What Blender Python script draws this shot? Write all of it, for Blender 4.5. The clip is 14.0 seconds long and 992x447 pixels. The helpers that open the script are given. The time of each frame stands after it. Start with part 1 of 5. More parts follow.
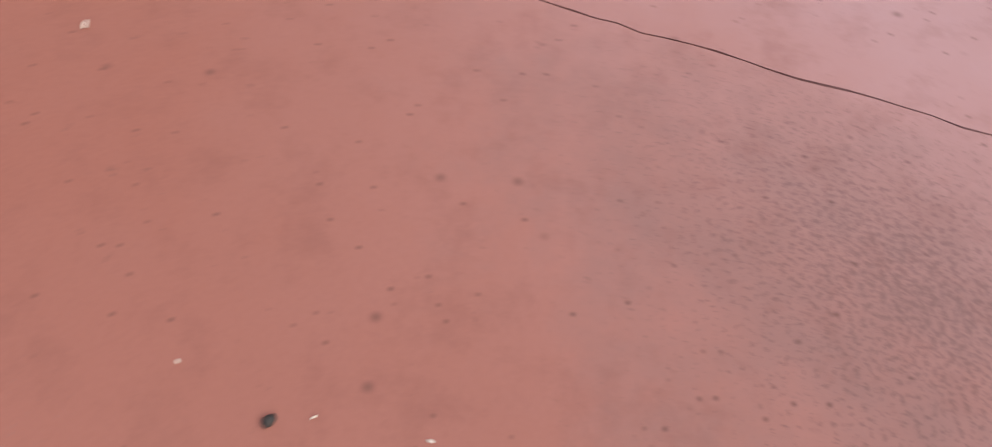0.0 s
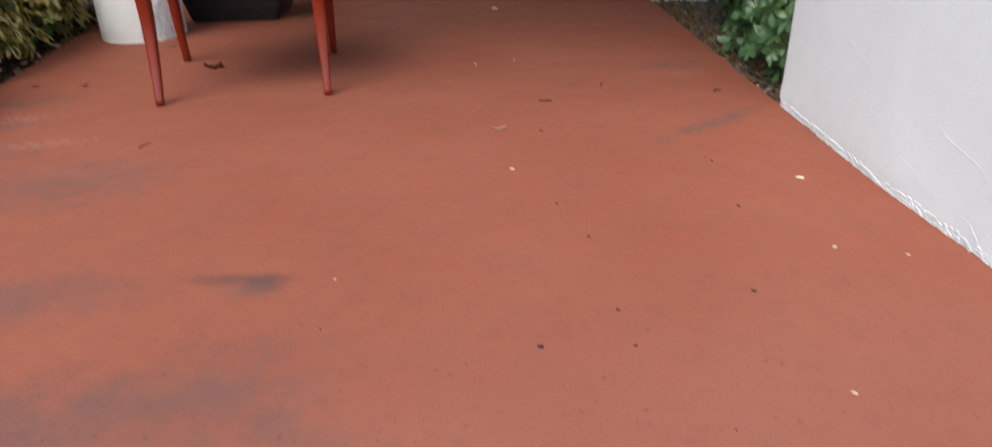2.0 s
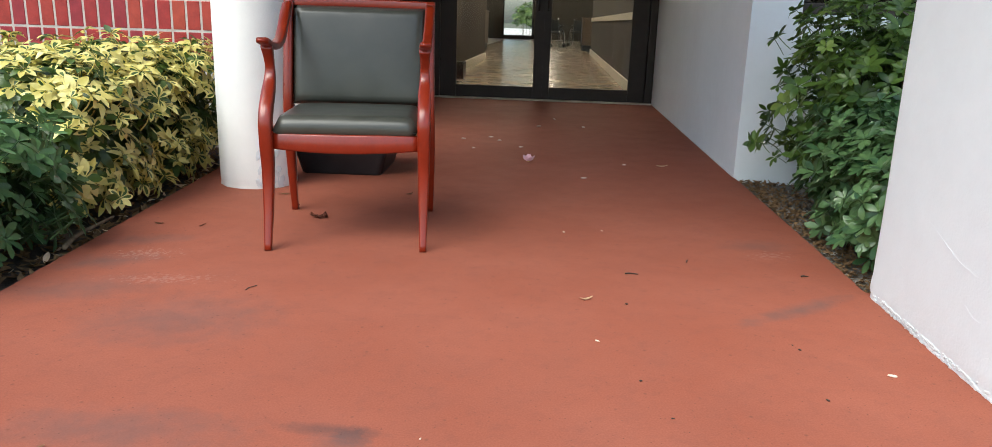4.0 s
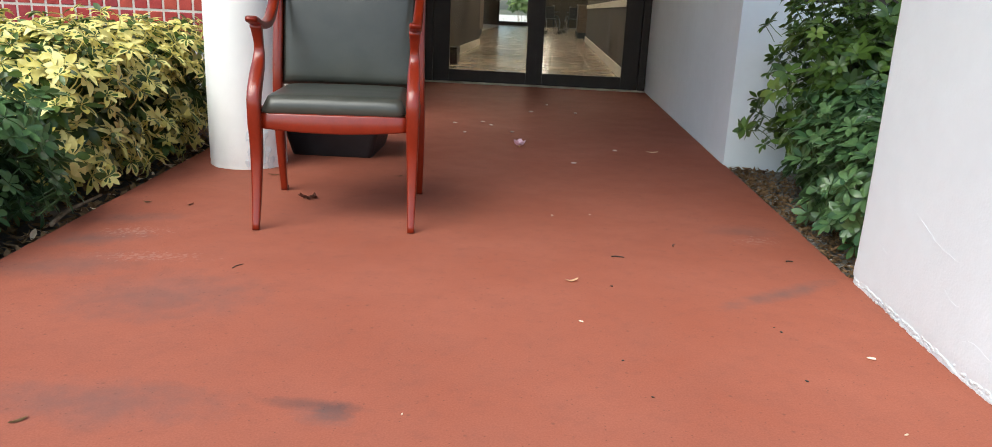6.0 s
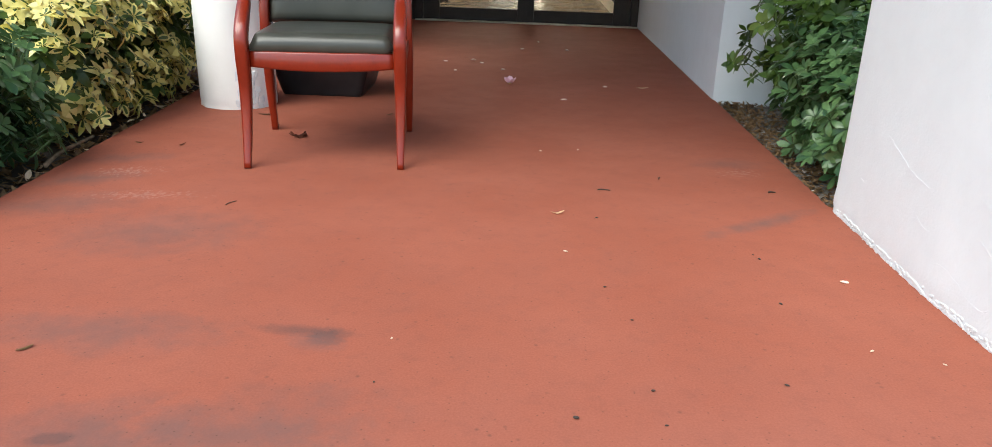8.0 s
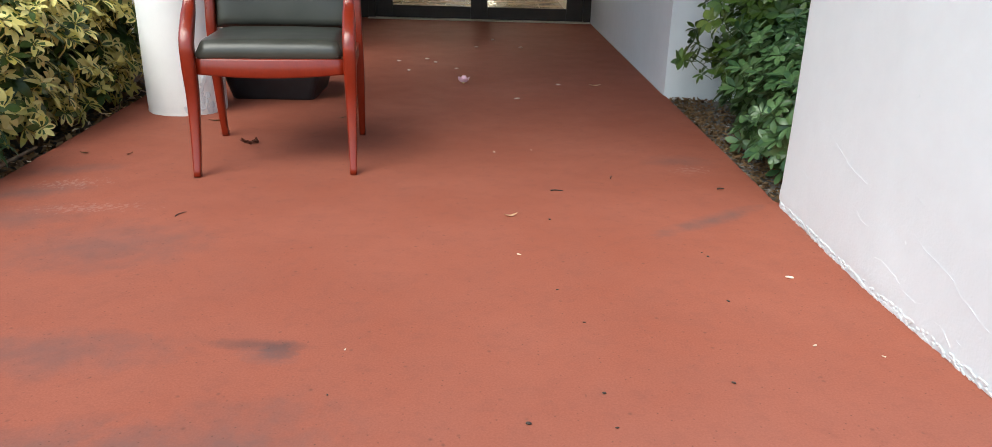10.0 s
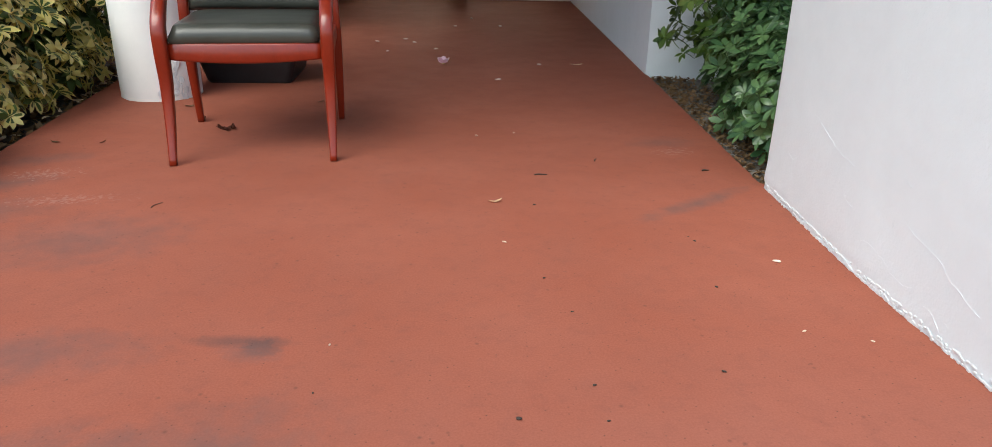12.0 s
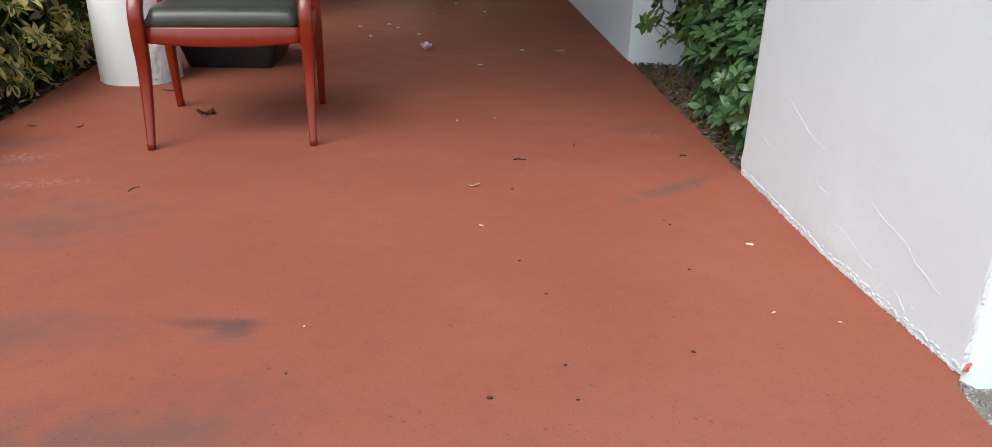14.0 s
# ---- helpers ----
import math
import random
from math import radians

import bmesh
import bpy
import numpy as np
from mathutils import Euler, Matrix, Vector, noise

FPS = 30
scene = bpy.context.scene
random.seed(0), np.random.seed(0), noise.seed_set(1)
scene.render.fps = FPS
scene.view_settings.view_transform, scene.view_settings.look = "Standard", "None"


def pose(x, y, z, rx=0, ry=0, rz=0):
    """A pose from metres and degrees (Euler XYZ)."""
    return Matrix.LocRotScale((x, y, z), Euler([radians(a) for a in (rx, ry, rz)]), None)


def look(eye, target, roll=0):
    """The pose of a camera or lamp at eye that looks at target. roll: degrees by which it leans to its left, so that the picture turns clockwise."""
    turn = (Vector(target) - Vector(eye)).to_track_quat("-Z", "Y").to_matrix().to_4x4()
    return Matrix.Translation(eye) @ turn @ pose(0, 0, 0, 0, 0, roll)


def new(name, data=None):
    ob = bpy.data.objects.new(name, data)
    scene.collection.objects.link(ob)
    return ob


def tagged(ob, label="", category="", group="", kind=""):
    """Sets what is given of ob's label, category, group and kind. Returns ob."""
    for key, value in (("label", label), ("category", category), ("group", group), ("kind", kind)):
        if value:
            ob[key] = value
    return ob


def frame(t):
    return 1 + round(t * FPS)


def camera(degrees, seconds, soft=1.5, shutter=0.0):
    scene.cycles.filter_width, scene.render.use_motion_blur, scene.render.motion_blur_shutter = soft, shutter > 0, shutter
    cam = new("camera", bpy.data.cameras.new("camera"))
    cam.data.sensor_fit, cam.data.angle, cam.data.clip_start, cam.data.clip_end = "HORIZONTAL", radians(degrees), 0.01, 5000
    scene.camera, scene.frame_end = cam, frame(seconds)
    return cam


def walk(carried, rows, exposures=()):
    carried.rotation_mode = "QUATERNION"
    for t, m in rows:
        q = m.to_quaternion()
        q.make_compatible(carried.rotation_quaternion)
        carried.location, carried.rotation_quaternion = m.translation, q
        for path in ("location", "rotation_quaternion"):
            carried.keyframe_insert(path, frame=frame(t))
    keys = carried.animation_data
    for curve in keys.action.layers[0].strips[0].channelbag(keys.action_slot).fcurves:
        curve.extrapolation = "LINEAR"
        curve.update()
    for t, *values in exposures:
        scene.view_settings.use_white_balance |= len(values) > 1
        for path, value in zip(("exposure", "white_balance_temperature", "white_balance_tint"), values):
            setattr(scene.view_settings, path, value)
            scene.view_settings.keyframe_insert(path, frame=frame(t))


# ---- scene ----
cam = camera(65.2, 14.0, soft=0.65, shutter=0.2)
PATH = [
    (0, (0.57, 0.19, 0.438), (1.747, 0.233, -1.179), 1.6),
    (0.1, (0.546, 0.219, 0.453), (1.727, 0.392, -1.152), 1.6),
    (0.2, (0.516, 0.241, 0.469), (1.692, 0.576, -1.114), -0.0),
    (0.3, (0.480, 0.254, 0.478), (1.676, 0.814, -1.016), -0.5),
    (0.5, (0.402, 0.278, 0.479), (1.485, 1.134, -0.927), 2.1),
    (0.7, (0.337, 0.279, 0.501), (1.235, 1.385, -0.860), 3.3),
    (0.9, (0.288, 0.272, 0.539), (0.963, 1.573, -0.785), 3.0),
    (1, (0.271, 0.269, 0.556), (0.853, 1.611, -0.778), 2.0),
    (1.2, (0.246, 0.271, 0.606), (0.660, 1.684, -0.725), -0.1),
    (1.5, (0.187, 0.286, 0.655), (0.490, 1.872, -0.529), 0.5),
    (1.8, (0.119, 0.307, 0.715), (0.294, 2.009, -0.32), 0.6),
    (2, (0.092, 0.289, 0.742), (0.145, 2.088, -0.131), -0.9),
    (2.1, (0.095, 0.288, 0.765), (0.107, 2.127, -0.022), -1.4),
    (2.5, (0.076, 0.287, 0.767), (0.066, 2.186, 0.14), 1.1),
    (3, (0.078, 0.278, 0.76), (0.065, 2.199, 0.204), 1.5),
    (3.5, (0.062, 0.255, 0.781), (-0.02, 2.182, 0.253), 0.9),
    (3.7, (0.05, 0.245, 0.798), (-0.089, 2.175, 0.293), 1.8),
    (5.8, (0.078, 0.235, 0.785), (-0.029, 2.161, 0.256), 2.2),
    (6, (0.073, 0.23, 0.783), (-0.046, 2.153, 0.247), 2.6),
    (6.5, (0.072, 0.22, 0.774), (-0.053, 2.139, 0.224), 3.2),
    (7, (0.078, 0.211, 0.777), (-0.033, 2.108, 0.155), 3.4),
    (7.5, (0.088, 0.193, 0.775), (0.001, 2.082, 0.123), 3.2),
    (8, (0.104, 0.177, 0.777), (0.003, 2.055, 0.098), 2.0),
    (8.2, (0.132, 0.181, 0.789), (0.112, 2.063, 0.112), 2.1),
    (10.5, (0.121, 0.175, 0.808), (0.12, 2.048, 0.104), 1.5),
    (11, (0.105, 0.214, 0.797), (0.11, 2.053, 0.01), 3.7),
    (11.5, (0.11, 0.218, 0.811), (0.158, 2.068, 0.052), 2.0),
    (12, (0.116, 0.215, 0.82), (0.165, 2.072, 0.078), 1.2),
    (12.5, (0.129, 0.197, 0.833), (0.19, 2.049, 0.081), 1.1),
    (13, (0.132, 0.208, 0.821), (0.21, 2.054, 0.056), 1.0),
    (13.5, (0.133, 0.209, 0.82), (0.211, 2.055, 0.056), 1.0),
    (14, (0.146, 0.198, 0.816), (0.226, 2.042, 0.045), 1.6),
]
walk(cam, [(t, look(eye, target, roll)) for t, eye, target, roll in PATH], [(0, 0.52, 6050, 2), (0.6, 0.54, 6100, 1), (1.5, 0.66, 6200, 1), (2.0, 0.58, 6250, 1), (2.5, 0.8, 6250, 1), (3.5, 0.86, 6250, 1), (8, 0.92, 6250, 1), (11, 0.74, 6250, 1), (12.5, 0.64, 6250, 1), (14, 0.6, 6250, 1)])

# ---- light ----
world = bpy.data.worlds.new("sky")
scene.world = world
world.use_nodes = True
wn = world.node_tree.nodes
sky = wn.new("ShaderNodeTexSky")
sky.sky_type = "NISHITA"
sky.sun_disc = False
sky.sun_elevation, sky.sun_rotation = radians(54), radians(212)
sky.air_density, sky.dust_density, sky.ozone_density = 1.0, 3.0, 1.0
world.node_tree.links.new(sky.outputs[0], wn["Background"].inputs[0])
wn["Background"].inputs[1].default_value = 0.15
sun = new("sun", bpy.data.lights.new("sun", "SUN"))
sun.data.energy, sun.data.angle, sun.data.color = 1.8, radians(50), (1.0, 0.97, 0.94)
sun.matrix_world = look((-4.2, -6.7, 10.9), (0, 0, 0))


# ---- materials ----
def base_mat(name):
    m = bpy.data.materials.new(name)
    m.use_nodes = True
    return m, m.node_tree.nodes, m.node_tree.links, m.node_tree.nodes["Principled BSDF"]


def noise_node(nodes, links, pos, scale, detail=4.0, rough=0.6):
    n = nodes.new("ShaderNodeTexNoise")
    n.inputs["Scale"].default_value, n.inputs["Detail"].default_value, n.inputs["Roughness"].default_value = scale, detail, rough
    links.new(pos, n.inputs["Vector"])
    return n.outputs["Fac"]


def ramp(nodes, links, fac, stops):
    r = nodes.new("ShaderNodeValToRGB")
    while len(r.color_ramp.elements) < len(stops):
        r.color_ramp.elements.new(0.5)
    for e, (p, c) in zip(r.color_ramp.elements, stops):
        e.position, e.color = p, (*c, 1) if len(c) == 3 else c
    links.new(fac, r.inputs[0])
    return r.outputs[0]


def blend(nodes, links, fac, a, b, mode="MIX"):
    x = nodes.new("ShaderNodeMix")
    x.data_type, x.blend_type = "RGBA", mode
    for sock, v in ((x.inputs[0], fac), (x.inputs[6], a), (x.inputs[7], b)):
        if isinstance(v, (int, float)):
            sock.default_value = v
        elif isinstance(v, tuple):
            sock.default_value = (*v, 1)
        else:
            links.new(v, sock)
    return x.outputs[2]


def calc(nodes, links, op, a, b=0.0):
    x = nodes.new("ShaderNodeMath")
    x.operation = op
    for sock, v in zip(x.inputs, (a, b)):
        if isinstance(v, (int, float)):
            sock.default_value = v
        else:
            links.new(v, sock)
    return x.outputs[0]


def bumped(nodes, links, bsdf, height, strength, distance):
    b = nodes.new("ShaderNodeBump")
    b.inputs["Strength"].default_value, b.inputs["Distance"].default_value = strength, distance
    links.new(height, b.inputs["Height"])
    links.new(b.outputs[0], bsdf.inputs["Normal"])


def surface(name, c1, c2, scale=8.0, fine=90.0, rough=0.6, rvar=0.1, bump=0.3, dist=0.002, metal=0.0, coat=0.0, rand=0.0, sub=0.0, stretch=None):
    """A painted or natural surface: two colours over a broad and a fine noise, with relief."""
    m, nodes, links, bsdf = base_mat(name)
    pos = nodes.new("ShaderNodeNewGeometry").outputs["Position"]
    if stretch:
        tc = nodes.new("ShaderNodeTexCoord").outputs["Object"]
        mp = nodes.new("ShaderNodeMapping")
        mp.inputs["Scale"].default_value = stretch
        links.new(tc, mp.inputs["Vector"])
        pos = mp.outputs[0]
    broad, grain = noise_node(nodes, links, pos, scale), noise_node(nodes, links, pos, fine, 3.0)
    both = calc(nodes, links, "ADD", calc(nodes, links, "MULTIPLY", broad, 0.65), calc(nodes, links, "MULTIPLY", grain, 0.35))
    col = ramp(nodes, links, both, [(0.36, c1), (0.64, c2)])
    if rand:
        hsv = nodes.new("ShaderNodeHueSaturation")
        rnd = nodes.new("ShaderNodeObjectInfo").outputs["Random"]
        links.new(calc(nodes, links, "ADD", calc(nodes, links, "MULTIPLY", rnd, rand), 1.0 - rand / 2), hsv.inputs["Value"])
        links.new(calc(nodes, links, "ADD", calc(nodes, links, "MULTIPLY", rnd, rand * 0.06), 0.5 - rand * 0.03), hsv.inputs["Hue"])
        links.new(col, hsv.inputs["Color"])
        col = hsv.outputs[0]
    links.new(col, bsdf.inputs["Base Color"])
    links.new(calc(nodes, links, "ADD", calc(nodes, links, "MULTIPLY", broad, rvar * 2), rough - rvar), bsdf.inputs["Roughness"])
    bsdf.inputs["Metallic"].default_value = metal
    bsdf.inputs["Coat Weight"].default_value = coat
    bsdf.inputs["Coat Roughness"].default_value = 0.15
    if sub:
        bsdf.inputs["Subsurface Weight"].default_value = sub
        bsdf.inputs["Subsurface Radius"].default_value = (0.01, 0.012, 0.004)
    if bump:
        bumped(nodes, links, bsdf, both, bump, dist)
    return m


def leaf_mat(name, c1, c2, rough=0.38, through_col=None):
    """A leaf: colour that changes from leaf to leaf, gloss, and some light passing through."""
    m, nodes, links, bsdf = base_mat(name)
    geo = nodes.new("ShaderNodeNewGeometry")
    isl = geo.outputs["Random Per Island"]
    rnd = nodes.new("ShaderNodeObjectInfo").outputs["Random"]
    n = noise_node(nodes, links, geo.outputs["Position"], 60.0, 3.0)
    mixv = calc(nodes, links, "ADD", calc(nodes, links, "MULTIPLY", isl, 0.5), calc(nodes, links, "ADD", calc(nodes, links, "MULTIPLY", rnd, 0.25), calc(nodes, links, "MULTIPLY", n, 0.35)))
    col = ramp(nodes, links, mixv, [(0.2, c1), (0.85, c2)])
    links.new(col, bsdf.inputs["Base Color"])
    bsdf.inputs["Roughness"].default_value = rough
    tr = nodes.new("ShaderNodeBsdfTranslucent")
    links.new(col, tr.inputs["Color"])
    mx = nodes.new("ShaderNodeMixShader")
    mx.inputs[0].default_value = 0.22
    links.new(bsdf.outputs[0], mx.inputs[1])
    links.new(tr.outputs[0], mx.inputs[2])
    links.new(mx.outputs[0], nodes["Material Output"].inputs[0])
    bumped(nodes, links, bsdf, n, 0.25, 0.002)
    return m


def floor_mat(name, walkway):
    """Red deck paint on concrete: faded patches, pitting, scuffs and scrapes of their own shapes."""
    m, nodes, links, bsdf = base_mat(name)
    pos = nodes.new("ShaderNodeNewGeometry").outputs["Position"]
    big, mid, fine = noise_node(nodes, links, pos, 1.7, 5.0), noise_node(nodes, links, pos, 7.0, 6.0), noise_node(nodes, links, pos, 220.0, 2.0)
    col = ramp(nodes, links, big, [(0.3, FLOOR_A), (0.7, FLOOR_B)])
    col = blend(nodes, links, calc(nodes, links, "MULTIPLY", ramp(nodes, links, mid, [(0.45, (0, 0, 0)), (0.72, (1, 1, 1))]), 0.38), col, (0.29, 0.102, 0.070))
    col = blend(nodes, links, 0.12, col, ramp(nodes, links, fine, [(0.3, (0.15, 0.05, 0.035)), (0.7, (0.6, 0.25, 0.18))]))

    shared = {}

    def patch(x, y, sx, sy, turn, tone, amount, warp=0.5, warp_scale=9.0, lo=0.0, hi=0.75):
        nonlocal col
        if warp_scale not in shared:
            shared[warp_scale] = noise_node(nodes, links, pos, warp_scale, 6.0, 0.7)
        mp = nodes.new("ShaderNodeMapping")
        mp.vector_type = "TEXTURE"
        mp.inputs["Location"].default_value = (x, y, 0)
        mp.inputs["Rotation"].default_value = (0, 0, radians(turn))
        mp.inputs["Scale"].default_value = (sx, sy, 1)
        links.new(pos, mp.inputs["Vector"])
        g = nodes.new("ShaderNodeTexGradient")
        g.gradient_type = "SPHERICAL"
        links.new(mp.outputs[0], g.inputs[0])
        w = calc(nodes, links, "MULTIPLY", calc(nodes, links, "SUBTRACT", shared[warp_scale], 0.5), warp * 2)
        f = calc(nodes, links, "ADD", g.outputs["Fac"], w)
        gate = ramp(nodes, links, g.outputs["Fac"], [(0.0, (0, 0, 0)), (0.25, (1, 1, 1))])
        fac = calc(nodes, links, "MULTIPLY", calc(nodes, links, "MULTIPLY", ramp(nodes, links, f, [(lo, (0, 0, 0)), (hi, (1, 1, 1))]), gate), amount)
        col = blend(nodes, links, fac, col, tone)

    grey, dark, pale = (0.175, 0.105, 0.095), (0.085, 0.066, 0.066), (0.60, 0.46, 0.41)
    # paler and pinker towards the open end
    patch(0.75, -0.55, 2.6, 2.4, 0, (0.40, 0.160, 0.120), 0.65, 0.25, 3.0, 0.0, 0.6)
    if walkway:
        # worn, greyed patches
        patch(-0.93, 2.12, 0.36, 0.26, 10, grey, 0.52, 0.8, 14.0, 0.1, 1.0)
        patch(-0.78, 1.55, 0.36, 0.13, 5, grey, 0.57, 0.8, 14.0, 0.1, 1.0)
        patch(-0.38, 1.22, 0.36, 0.20, 30, grey, 0.52, 0.8, 14.0, 0.1, 1.0)
        patch(-0.62, 1.20, 0.30, 0.16, 10, grey, 0.57, 0.8, 14.0, 0.1, 1.0)
        patch(-1.38, 2.56, 0.22, 0.12, 25, grey, 0.66, 0.8, 14.0, 0.1, 1.0)
        patch(-1.32, 2.30, 0.30, 0.16, 20, grey, 0.52, 0.8, 14.0, 0.1, 1.0)
        patch(-1.38, 2.82, 0.22, 0.09, 20, grey, 0.57, 0.8, 14.0, 0.1, 1.0)
        patch(0.80, 2.46, 0.34, 0.055, 37, grey, 0.71, 0.8, 14.0, 0.1, 1.0)
        patch(0.84, 3.15, 0.20, 0.11, 10, grey, 0.47, 0.8, 14.0, 0.1, 1.0)
        patch(-0.14, 1.09, 0.34, 0.13, -42, grey, 0.5, 0.8, 14.0, 0.1, 1.0)
        patch(0.14, 0.87, 0.28, 0.11, -35, grey, 0.42, 0.8, 14.0, 0.1, 1.0)
        patch(0.41, 0.735, 0.035, 0.02, 30, dark, 0.4, 0.9, 60.0, 0.2, 0.9)
        patch(0.39, 0.62, 0.16, 0.07, 10, grey, 0.5, 1.2, 40.0, 0.4, 1.1)
        patch(0.781, 1.031, 0.04, 0.025, -50, dark, 0.35, 0.9, 60.0, 0.2, 0.9)
        # dark scuff
        patch(-0.365, 1.602, 0.15, 0.034, -2, dark, 0.5, 0.5, 40.0, 0.1, 0.8)
        patch(-0.312, 1.584, 0.055, 0.055, -20, dark, 0.5, 0.5, 40.0, 0.1, 0.7)
        patch(-0.33, 1.56, 0.09, 0.05, -10, grey, 0.5, 0.8, 40.0, 0.1, 0.9)
        patch(-0.66, 1.19, 0.05, 0.025, 10, dark, 0.5, 0.4, 40.0, 0.1, 0.5)
        # pale scrapes
        patch(-1.12, 2.42, 0.40, 0.10, 10, pale, 0.16, 1.7, 60.0, 0.75, 1.2)
        patch(-1.30, 2.66, 0.28, 0.16, 15, pale, 0.2, 1.7, 60.0, 0.85, 1.2)
        patch(0.85, 3.02, 0.22, 0.14, 10, pale, 0.16, 1.7, 60.0, 0.85, 1.2)
    # sun-faded, pitted slab end
    patch(1.78, -1.23, 1.95, 1.95, 0, (0.52, 0.29, 0.27), 0.85, 0.18, 3.0, 0.0, 0.45)
    soot = (0.27, 0.145, 0.125)
    if walkway:
        patch(0.84, -0.06, 0.50, 0.30, 40, soot, 0.6, 0.9, 14.0, 0.2, 1.1)
        patch(0.86, -0.08, 0.72, 0.46, 40, (0.15, 0.08, 0.07), 0.42, 1.5, 240.0, 0.94, 1.1)
        patch(0.85, 0.10, 0.55, 0.42, 60, (0.16, 0.08, 0.07), 0.6, 1.5, 60.0, 1.0, 1.14)
        patch(0.45, 0.42, 0.60, 0.30, 20, soot, 0.6, 1.5, 240.0, 0.85, 1.1)
        patch(0.45, 0.50, 0.45, 0.32, 20, (0.16, 0.08, 0.07), 0.5, 1.5, 60.0, 1.0, 1.15)
    else:
        patch(2.3, -0.9, 1.6, 1.5, 0, (0.58, 0.40, 0.42), 0.75, 0.18, 3.0, 0.0, 0.5)
        patch(1.36, -0.02, 0.36, 0.28, 30, (0.22, 0.14, 0.135), 0.75, 1.5, 240.0, 0.72, 1.0)
        patch(1.36, -0.02, 0.26, 0.2, 30, soot, 0.5, 0.9, 14.0, 0.2, 1.1)
        patch(1.18, 0.22, 0.06, 0.03, 70, dark, 0.6, 0.6, 40.0, 0.2, 0.7)
        patch(1.26, 0.10, 0.05, 0.025, 40, dark, 0.5, 0.6, 40.0, 0.2, 0.7)
    # specks of grit all over
    for scale, gate, tone, amount in ((95.0, 0.86, (0.09, 0.045, 0.037), 0.65), (42.0, 0.92, (0.12, 0.055, 0.045), 0.55)):
        v = nodes.new("ShaderNodeTexVoronoi")
        v.inputs["Scale"].default_value = scale
        links.new(pos, v.inputs["Vector"])
        near = ramp(nodes, links, v.outputs["Distance"], [(0.04, (1, 1, 1)), (0.24, (0, 0, 0))])
        sep = nodes.new("ShaderNodeSeparateColor")
        links.new(v.outputs["Color"], sep.inputs[0])
        pick = calc(nodes, links, "GREATER_THAN", sep.outputs[0], gate)
        col = blend(nodes, links, calc(nodes, links, "MULTIPLY", calc(nodes, links, "MULTIPLY", near, pick), amount), col, tone)
    # soft grit
    mott = noise_node(nodes, links, pos, 19.0, 8.0, 0.75)
    col = blend(nodes, links, calc(nodes, links, "MULTIPLY", ramp(nodes, links, mott, [(0.50, (0, 0, 0)), (0.66, (1, 1, 1))]), 0.26), col, (0.215, 0.082, 0.062))
    grit = ramp(nodes, links, noise_node(nodes, links, pos, 55.0, 4.0, 0.65), [(0.66, (0, 0, 0)), (0.74, (1, 1, 1))])
    col = blend(nodes, links, calc(nodes, links, "MULTIPLY", grit, 0.5), col, (0.16, 0.075, 0.06))
    col = blend(nodes, links, 1.0, col, (0.80, 0.80, 0.80), "MULTIPLY")
    links.new(col, bsdf.inputs["Base Color"])
    links.new(calc(nodes, links, "ADD", calc(nodes, links, "MULTIPLY", mid, 0.25), 0.55), bsdf.inputs["Roughness"])
    bsdf.inputs["Specular IOR Level"].default_value = 0.04
    h = calc(nodes, links, "ADD", calc(nodes, links, "MULTIPLY", fine, 0.25), calc(nodes, links, "MULTIPLY", noise_node(nodes, links, pos, 110.0, 5.0), 0.5))
    bumped(nodes, links, bsdf, h, 0.05, 0.0010)
    return m


def white_paint(name, c=(0.78, 0.78, 0.79), lumps=0.5):
    """Thick white paint over rough stucco, lumpy and a little stained."""
    m, nodes, links, bsdf = base_mat(name)
    pos = nodes.new("ShaderNodeNewGeometry").outputs["Position"]
    a, b, f = noise_node(nodes, links, pos, 2.2), noise_node(nodes, links, pos, 14.0, 5.0), noise_node(nodes, links, pos, 120.0, 3.0)
    col = ramp(nodes, links, calc(nodes, links, "ADD", calc(nodes, links, "MULTIPLY", a, 0.6), calc(nodes, links, "MULTIPLY", b, 0.4)), [(0.3, tuple(v * 0.93 for v in c)), (0.65, c)])
    spots = ramp(nodes, links, noise_node(nodes, links, pos, 26.0, 6.0, 0.7), [(0.68, (0, 0, 0)), (0.76, (1, 1, 1))])
    col = blend(nodes, links, calc(nodes, links, "MULTIPLY", spots, 0.25), col, (0.5, 0.49, 0.47))
    links.new(col, bsdf.inputs["Base Color"])
    bsdf.inputs["Roughness"].default_value = 0.55
    h = calc(nodes, links, "ADD", calc(nodes, links, "MULTIPLY", b, 0.7), calc(nodes, links, "MULTIPLY", f, 0.3))
    bumped(nodes, links, bsdf, h, lumps, 0.004)
    return m


def glass_mat(name, tint, rough=0.02):
    m, nodes, links, bsdf = base_mat(name)
    bsdf.inputs["Base Color"].default_value = (*tint, 1)
    bsdf.inputs["Roughness"].default_value = rough
    bsdf.inputs["Transmission Weight"].default_value = 1.0
    bsdf.inputs["IOR"].default_value = 1.3
    return m


